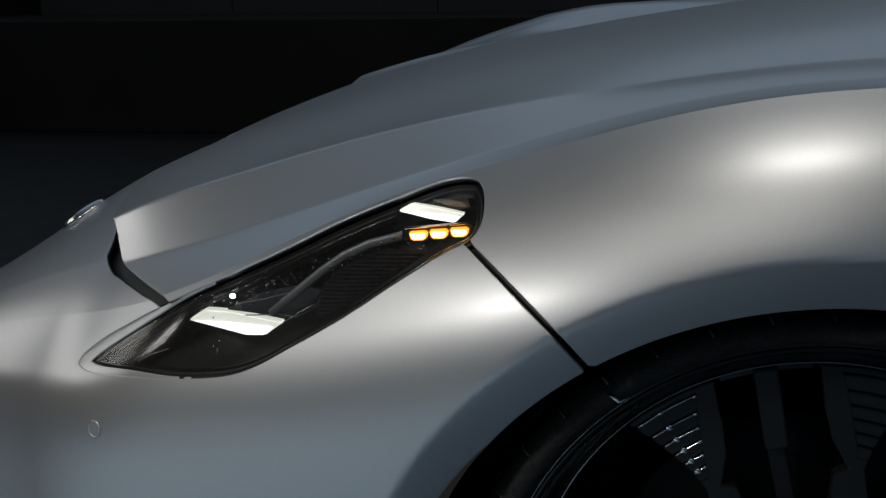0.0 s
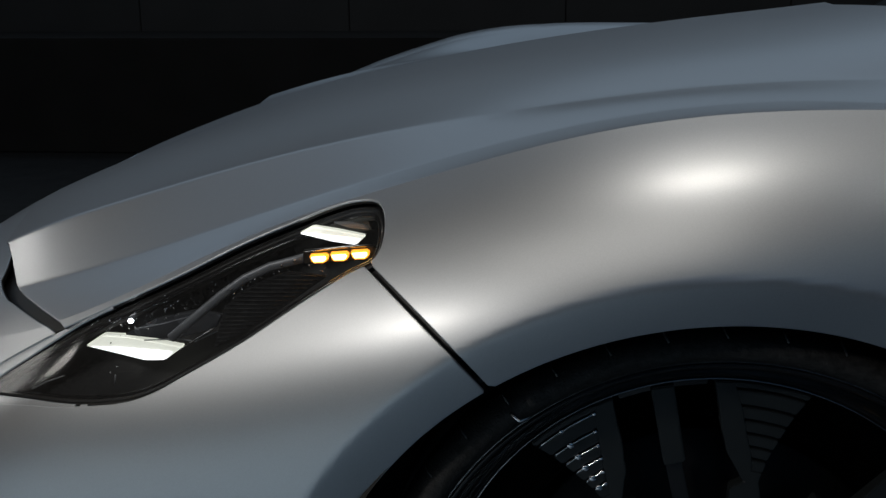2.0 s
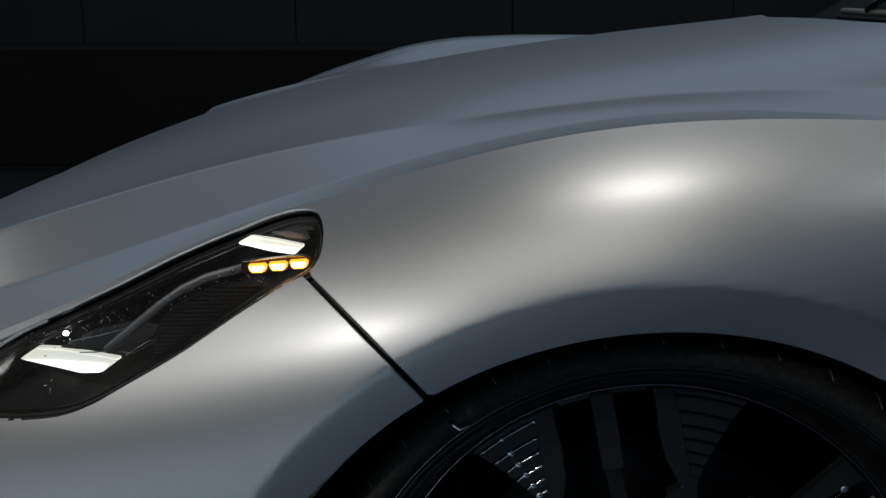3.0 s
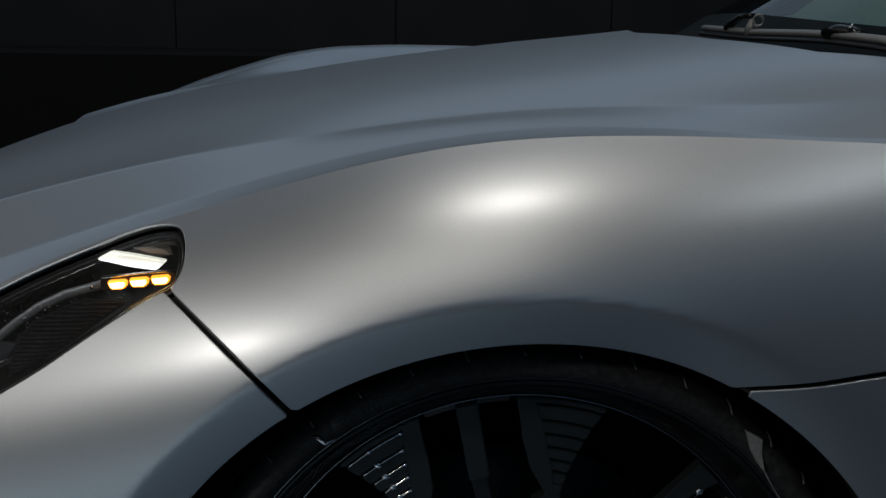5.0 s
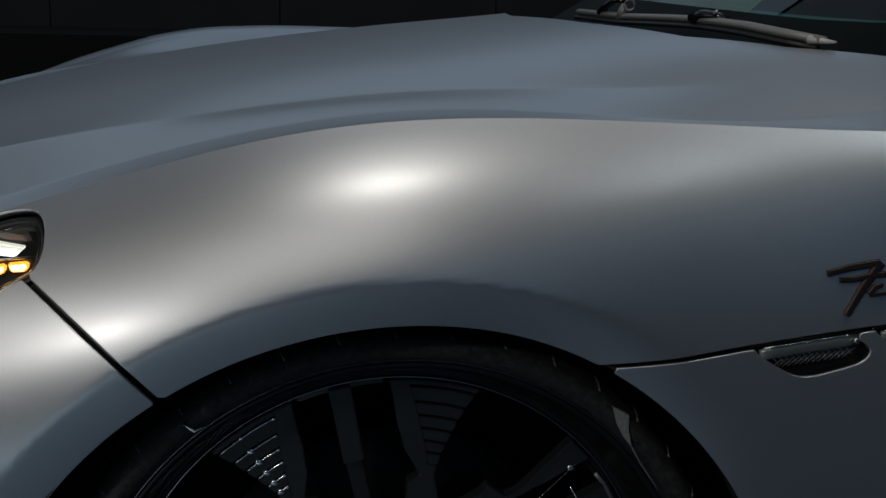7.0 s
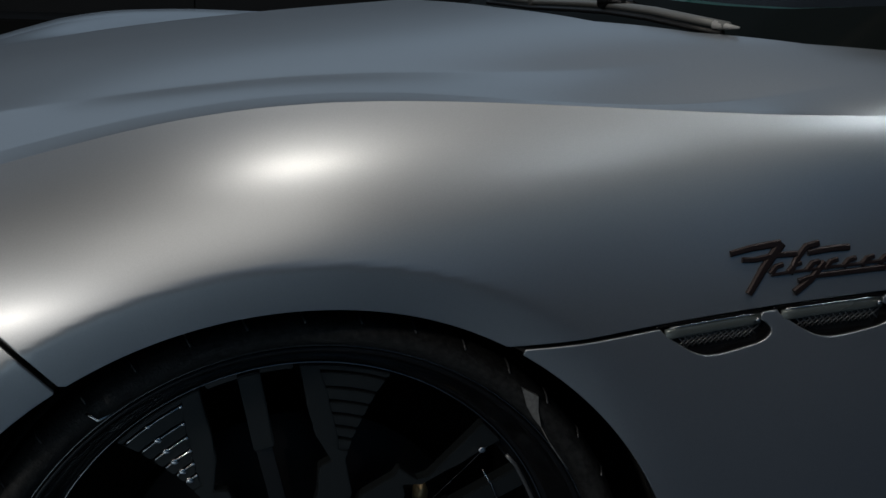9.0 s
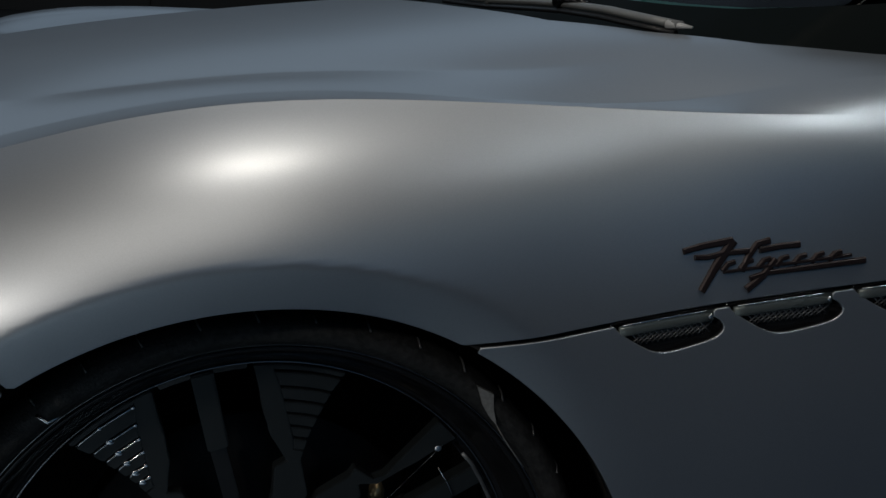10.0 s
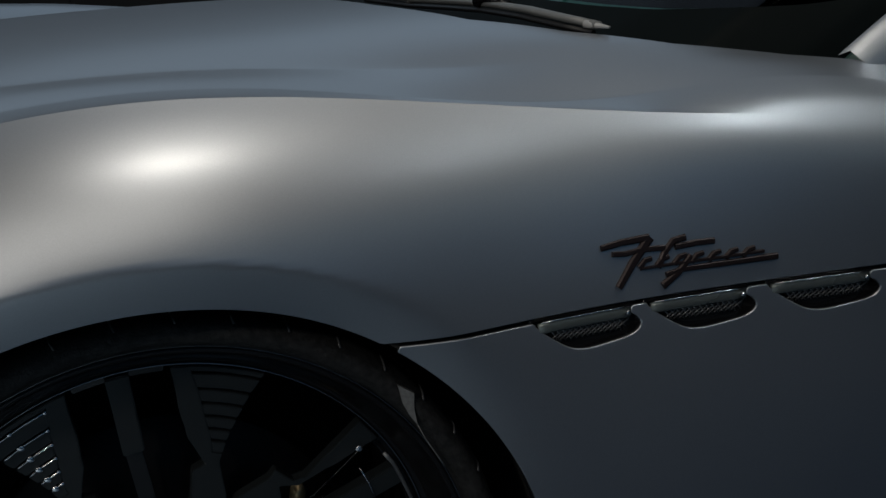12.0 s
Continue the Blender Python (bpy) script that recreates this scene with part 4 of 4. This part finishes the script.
def stroke(points, w0, w1):
    """A raised flat stroke on the flank along x, z points, its ends cut on the slant."""
    bm = bmesh.new()
    pts = [Vector((x + 0.0035, z - 0.0025)) for x, z in points]
    rows = []
    for i, p in enumerate(pts):
        ahead = pts[min(i + 1, len(pts) - 1)] - pts[max(i - 1, 0)]
        if (pts[0] - pts[-1]).length < 1e-6 and i in (0, len(pts) - 1):
            ahead = pts[1] - pts[-2]
        across = Vector((-ahead.y, ahead.x)).normalized()
        w = (w0 + (w1 - w0) * i / (len(pts) - 1)) / 2
        row = []
        for side, lift in ((1.0, -0.0005), (1.0, 0.0022), (0.55, 0.0034), (-0.55, 0.0034), (-1.0, 0.0022), (-1.0, -0.0005)):
            q = p + across * (w * side)
            row.append(bm.verts.new(on_skin(q.x, q.y, lift)[0]))
        rows.append(row)
    for a, b in zip(rows, rows[1:]):
        for k in range(5):
            bm.faces.new((a[k], a[k + 1], b[k + 1], b[k]))
    bm.faces.new(rows[0])
    bm.faces.new(rows[-1][::-1])
    bmesh.ops.recalc_face_normals(bm, faces=bm.faces[:])
    part("stroke", bm, COPPER, badge, smooth=False)


stroke([(0.377, 0.7506), (0.398, 0.7554), (0.4280, 0.7598)], 0.0056, 0.0072)
stroke([(0.4290, 0.7600), (0.4106, 0.736), (0.3962, 0.7133)], 0.0095, 0.0070)
stroke([(0.3888, 0.7448), (0.4018, 0.7448), (0.4209, 0.7484), (0.4450, 0.7500)], 0.0050, 0.0056)
stroke([(0.4670, 0.7595), (0.4540, 0.7565), (0.4441, 0.7441), (0.4383, 0.7309)], 0.0066, 0.0056)
stroke([(0.4560, 0.7505), (0.4785, 0.7541), (0.4985, 0.7557)], 0.0060, 0.0064)
stroke([(0.4735, 0.7420), (0.4606, 0.7262), (0.4437, 0.7136)], 0.0060, 0.0074)
stroke([(0.4468, 0.7244), (0.464, 0.7290), (0.5052, 0.7332), (0.5698, 0.7398)], 0.0046, 0.0066)
for k in range(7):
    x0, z0 = 0.4180 + 0.0188 * k, 0.7315 + 0.0014 * k
    stroke([(x0, z0), (x0 + 0.0055, z0 + 0.0066), (x0 + 0.0125, z0 + 0.0085)], 0.0058, 0.0048)
stroke([(0.4190, 0.7305), (0.4600, 0.7350), (0.5100, 0.7400), (0.5540, 0.7450)], 0.0030, 0.0034)

sensor_at, sensor_n = on_skin(-0.695, 0.541)
sensor_turn = Matrix.Translation(sensor_at) @ sensor_n.to_track_quat("Z", "Y").to_matrix().to_4x4()
sensor = bmesh.new()
bmesh.ops.create_cone(sensor, cap_ends=True, segments=32, radius1=0.0074, radius2=0.0071, depth=0.0010)
sensor.transform(sensor_turn)
disc = part("parking_sensor", sensor, PAINT, car, "small round parking sensor", smooth=False)
groove = bmesh.new()
rows = [[groove.verts.new((r * math.cos(a * math.pi / 24), r * math.sin(a * math.pi / 24), z)) for r, z in ((0.0072, 0.0001), (0.0076, 0.0007), (0.0084, 0.0007), (0.0088, 0.0001))] for a in range(48)]
for a in range(48):
    for k in range(3):
        groove.faces.new((rows[a][k], rows[(a + 1) % 48][k], rows[(a + 1) % 48][k + 1], rows[a][k + 1]))
groove.transform(sensor_turn)
part("sensor_ring", groove, SMOKED, disc, "raised ring round the sensor")

# emblem set off the middle, to fit the nose's outline from the camera
row_s = np.linspace(8, SPANS - 0.01, 500)
row = skin(np.full(500, -0.95), row_s, True)
pick = int(np.argmin(np.abs(row[:, 1] - 0.60)))
emblem_n = skin_normals(np.array([-0.95]), row_s[pick:pick + 1], True)[0]
emblem_at = Vector(row[pick]) + Vector(emblem_n) * 0.002
oval = bmesh.new()
bmesh.ops.create_uvsphere(oval, u_segments=32, v_segments=12, radius=0.036)
oval.transform(Matrix.Translation(emblem_at) @ Vector(emblem_n).to_track_quat("Z", "Y").to_matrix().to_4x4() @ Matrix.Diagonal((0.85, 1.0, 0.26, 1)))
part("nose_emblem", oval, CHROME, car, "oval silver emblem on the nose")

# ---------------------------------------------------------------- windscreen, pillar, wipers
BASE = [(0.757, 0.222, 0.921), (0.70, 0.230, 0.920), (0.59, 0.265, 0.921), (0.53, 0.365, 0.923), (0.48, 0.52, 0.927), (0.435, 0.72, 0.933), (0.41, HALF, 0.939)]
TOP = [(1.42, 0.33, 1.27), (1.40, 0.36, 1.275), (1.36, 0.42, 1.283), (1.31, 0.52, 1.292), (1.27, 0.64, 1.30), (1.24, 0.80, 1.307), (1.22, HALF, 1.31)]


def screen_point(u, v):
    """u along the base from the pillar to the middle, v up the glass."""
    k = np.linspace(0, 1, len(BASE))
    a, b = (Vector([float(np.interp(u, k, [p[i] for p in row])) for i in range(3)]) for row in (BASE, TOP))
    bulge = Vector((-0.25, 0, 0.6)) * 0.045 * 4 * v * (1 - v)
    return a.lerp(b, v) + bulge


def band_top(u):
    """Height on the glass to which the black print reaches, highest beside the pillar."""
    return float(np.interp(u, [0.0, 0.20, 0.26, 0.33, 0.41, 0.50, 0.60, 1.0], [0.26, 0.145, 0.122, 0.108, 0.093, 0.078, 0.071, 0.071]))


def screen_mesh(v0, v1, lift=0.0, u0=0.0):
    bm = bmesh.new()
    n, m = 40, 24
    grid = []
    for i in range(2 * n - 1):
        u = 1 - abs(1 - i / (n - 1))
        u = u0 + (1 - u0) * u
        col = []
        for j in range(m):
            high = v1(u) if callable(v1) else v1
            p = screen_point(u, v0 + (high - v0) * j / (m - 1)) + Vector((-0.3, 0, 0.95)) * lift
            if i >= n:
                p.y = 2 * HALF - p.y
            col.append(bm.verts.new(p))
        grid.append(col)
    for a, b in zip(grid, grid[1:]):
        for j in range(m - 1):
            bm.faces.new((a[j], a[j + 1], b[j + 1], b[j]))
    return bm


windscreen = part("windscreen", screen_mesh(0, 1), SCREEN, car, "dark tinted windscreen")
part("black_band", screen_mesh(-0.035, band_top, 0.003), BAND, windscreen, "black printed band along the glass")
part("cowl", screen_mesh(-0.06, 0.012, -0.012), BLACK, car, "black cowl under the wipers")


def pillar_mesh(side):
    bm = bmesh.new()
    rows = []
    for k in range(25):
        v = k / 24
        a, b = screen_point(0.0, v), screen_point(0.035, v)
        out = Vector((0.02, -0.035 + 0.01 * v, -0.02 - 0.01 * v))
        ring = [b + Vector((0, 0, 0.004)), a + Vector((0, -0.004, 0.010)), a + out * 0.5 + Vector((0, -0.006, 0.006)), a + out + Vector((0.03, 0, -0.03)), a + out + Vector((0.06, 0.03, -0.05))]
        for p in ring:
            if side:
                p.y = 2 * HALF - p.y
        rows.append([bm.verts.new(p) for p in ring])
    for a, b in zip(rows, rows[1:]):
        for k in range(4):
            bm.faces.new((a[k], a[k + 1], b[k + 1], b[k]))
    bmesh.ops.recalc_face_normals(bm, faces=bm.faces[:])
    return bm


for far in (False, True):
    part("windscreen_pillar", pillar_mesh(far), PAINT, car)

dash = box(0.55, 1.15, 0.3, 1.65, 0.72, 0.94, 0.03)
dashboard = part("dashboard", dash, DASH, car, "grey dashboard top")


def under_glass(u0, u1, v0, v1, lean, drop):
    """A padded strip that follows the inside of the glass between two heights."""
    bm = bmesh.new()
    rows = []
    for i in range(25):
        u = u0 + (u1 - u0) * i / 24
        low, high = v0(u) if callable(v0) else v0, v1(u) if callable(v1) else v1
        foot, top = screen_point(u, low) - Vector((0, 0, drop)), screen_point(min(1.0, u + lean), high) - Vector((0, 0, drop))
        mid = foot.lerp(top, 0.5) + Vector((-0.004, 0, 0.008))
        back = top + Vector((0.03, 0, -0.03))
        rows.append([bm.verts.new(p) for p in (foot + Vector((0, 0, -0.02)), foot, mid, top, back)])
    for a, b in zip(rows, rows[1:]):
        for k in range(4):
            bm.faces.new((a[k], a[k + 1], b[k + 1], b[k]))
    bmesh.ops.recalc_face_normals(bm, faces=bm.faces[:])
    return bm


# strips added behind the glass, placed where the camera sees these tones
part("teal_strip", under_glass(0.08, 0.93, lambda u: band_top(u) - 0.015, lambda u: band_top(u) + 0.036, 0.0, 0.012), TEAL, dashboard, "teal-grey strip added under the windscreen")
part("sage_strip", under_glass(0.735, 0.915, 0.085, 0.30, 0.02, 0.006), SAGE, dashboard, "pale green-grey strip added under the windscreen")

wiper = new("wiper")
wiper.parent = car
tagged(wiper, "grey flat-blade windscreen wiper at rest")
RUN = [(0.3827, 0.930, 0.9504), (0.4130, 0.790, 0.9491), (0.4245, 0.620, 0.9535), (0.4319, 0.530, 0.9550), (0.4476, 0.440, 0.9525), (0.4726, 0.375, 0.9460), (0.4950, 0.340, 0.9415)]
part("blade", bar([Vector(p) + Vector((0.002, 0, 0.001)) for p in RUN], 0.019, 0.0095), WIPER, wiper, "grey spoiler blade")
part("rubber_lip", bar([Vector(p) + Vector((-0.004, 0, -0.008)) for p in RUN], 0.014, 0.007), BLACK, wiper, "black rubber under the blade")
part("end_cap", bar([(0.4880, 0.350, 0.9428), (0.4960, 0.338, 0.9418), (0.5045, 0.325, 0.9412)], 0.021, 0.011, taper=0.25), CAP, wiper, "pale pointed end cap")
clasp = part("connector", bar([(0.4264, 0.548, 0.9570), (0.4320, 0.528, 0.9625), (0.4390, 0.508, 0.9610), (0.4480, 0.490, 0.9545)], 0.022, 0.014, taper=0.75), GLOSS, wiper, "gloss black blade clasp")
part("pin", bar([(0.4330, 0.507, 0.9610), (0.4345, 0.503, 0.9655), (0.4365, 0.498, 0.9690)], 0.0036, 0.0036), CHROME, clasp, "bright pin")
knuckle = part("connector", bar([(0.3950, 0.855, 0.9530), (0.3995, 0.842, 0.9635), (0.4050, 0.823, 0.9720), (0.4125, 0.797, 0.9735)], 0.015, 0.009, taper=0.8), GLOSS, wiper, "dark arched arm end")
part("bracket", bar([(0.4086, 0.800, 0.9450), (0.4080, 0.792, 0.9565), (0.4110, 0.788, 0.9665)], 0.018, 0.012, (1, 0, 0), 0.7), WIPER, knuckle, "grey metal bracket")
part("bracket_ring", tube([(0.4165 + 0.008 * math.cos(a * math.pi / 8), 0.783, 0.9670 + 0.008 * math.sin(a * math.pi / 8)) for a in range(17)], 0.0025), WIPER, knuckle)

# ---------------------------------------------------------------- the rest of the car, plainly closed behind the camera's view
REAR_X = 2.93
LONG_X = np.concatenate([np.linspace(0.868, 2.4, 12), np.linspace(2.45, 3.42, 40)])


def keep_door(p):
    return np.minimum.reduce([p[..., 0] - 0.868, 2.05 - p[..., 0], p[..., 2] - 0.20, 0.915 - p[..., 2], 0.3 - p[..., 1]])


def keep_quarter(p):
    wheel_hole = np.hypot(p[..., 0] - REAR_X, p[..., 2] - ARCH_Z) - ARCH_R
    return np.minimum.reduce([p[..., 0] - 2.058, 3.4 - p[..., 0], p[..., 2] - 0.20, 0.915 - p[..., 2], 0.3 - p[..., 1], wheel_hole])


for name, keep in (("door", keep_door), ("rear_wing", keep_quarter)):
    near = panel(name, keep, LONG_X, SS, PAINT, car, both=False)
    twin = new(name, near.data)
    twin.parent, twin.location, twin.scale = car, (0, 2 * HALF, 0), (1, -1, 1)


def roof_point(u, x):
    """u from the roof's edge to the middle."""
    fall = max(0.0, (x - 1.75) / 1.65) ** 2
    y = 0.33 - 0.16 * fall + (HALF - 0.33 + 0.16 * fall) * u
    return Vector((x, y, 1.275 + 0.05 * (1 - (1 - u) ** 2) - 0.36 * fall))


def sheet(point, n, m, flip=False):
    """A grid of point(i / n, j / m) on the near half, mirrored to the far half when flip is set."""
    bm = bmesh.new()
    rows = []
    for i in range(n + 1):
        row = []
        for j in range(m + 1):
            p = point(i / n, j / m)
            if flip:
                p.y = 2 * HALF - p.y
            row.append(bm.verts.new(p))
        rows.append(row)
    for a, b in zip(rows, rows[1:]):
        for j in range(m):
            bm.faces.new((a[j], a[j + 1], b[j + 1], b[j]))
    bmesh.ops.recalc_face_normals(bm, faces=bm.faces[:])
    return bm


part("roof", sheet(lambda u, v: roof_point(min(u, 2 - u) if u <= 1 else u, 1.42 - 0.20 * u * (1 - v) ** 3 + 1.98 * v), 20, 30), PAINT, car)
part("roof", sheet(lambda u, v: roof_point(u, 1.42 - 0.20 * u * (1 - v) ** 3 + 1.98 * v), 20, 30, True), PAINT, car)
for far in (False, True):
    part("side_window", sheet(lambda u, v: Vector((0.98 + 0.44 * v + 1.75 * u, 0.118 + (0.215 - 0.08 * max(0, u - 0.4)) * v, 0.912 + (0.365 - 0.26 * max(0.0, u - 0.25) ** 2) * v)), 20, 8, far), GLOSS, car, "dark side window")
part("tail", box(3.40, 3.47, 0.10, 2 * HALF - 0.10, 0.30, 0.93, 0.03), PAINT, car, "plain silver tail", smooth=False)
part("underbody", box(-0.55, 3.40, 0.42, 2 * HALF - 0.42, 0.16, 0.24, 0.02), BLACK, car, smooth=False)

for x, turned in ((REAR_X, False), (REAR_X, True), (-0.18, True)):
    copy_thing(wheel, Matrix.Translation((x, 2 * HALF if turned else 0.0, WHEEL_Z)) @ Matrix.Rotation(math.pi if turned else 0.0, 4, "Z"))
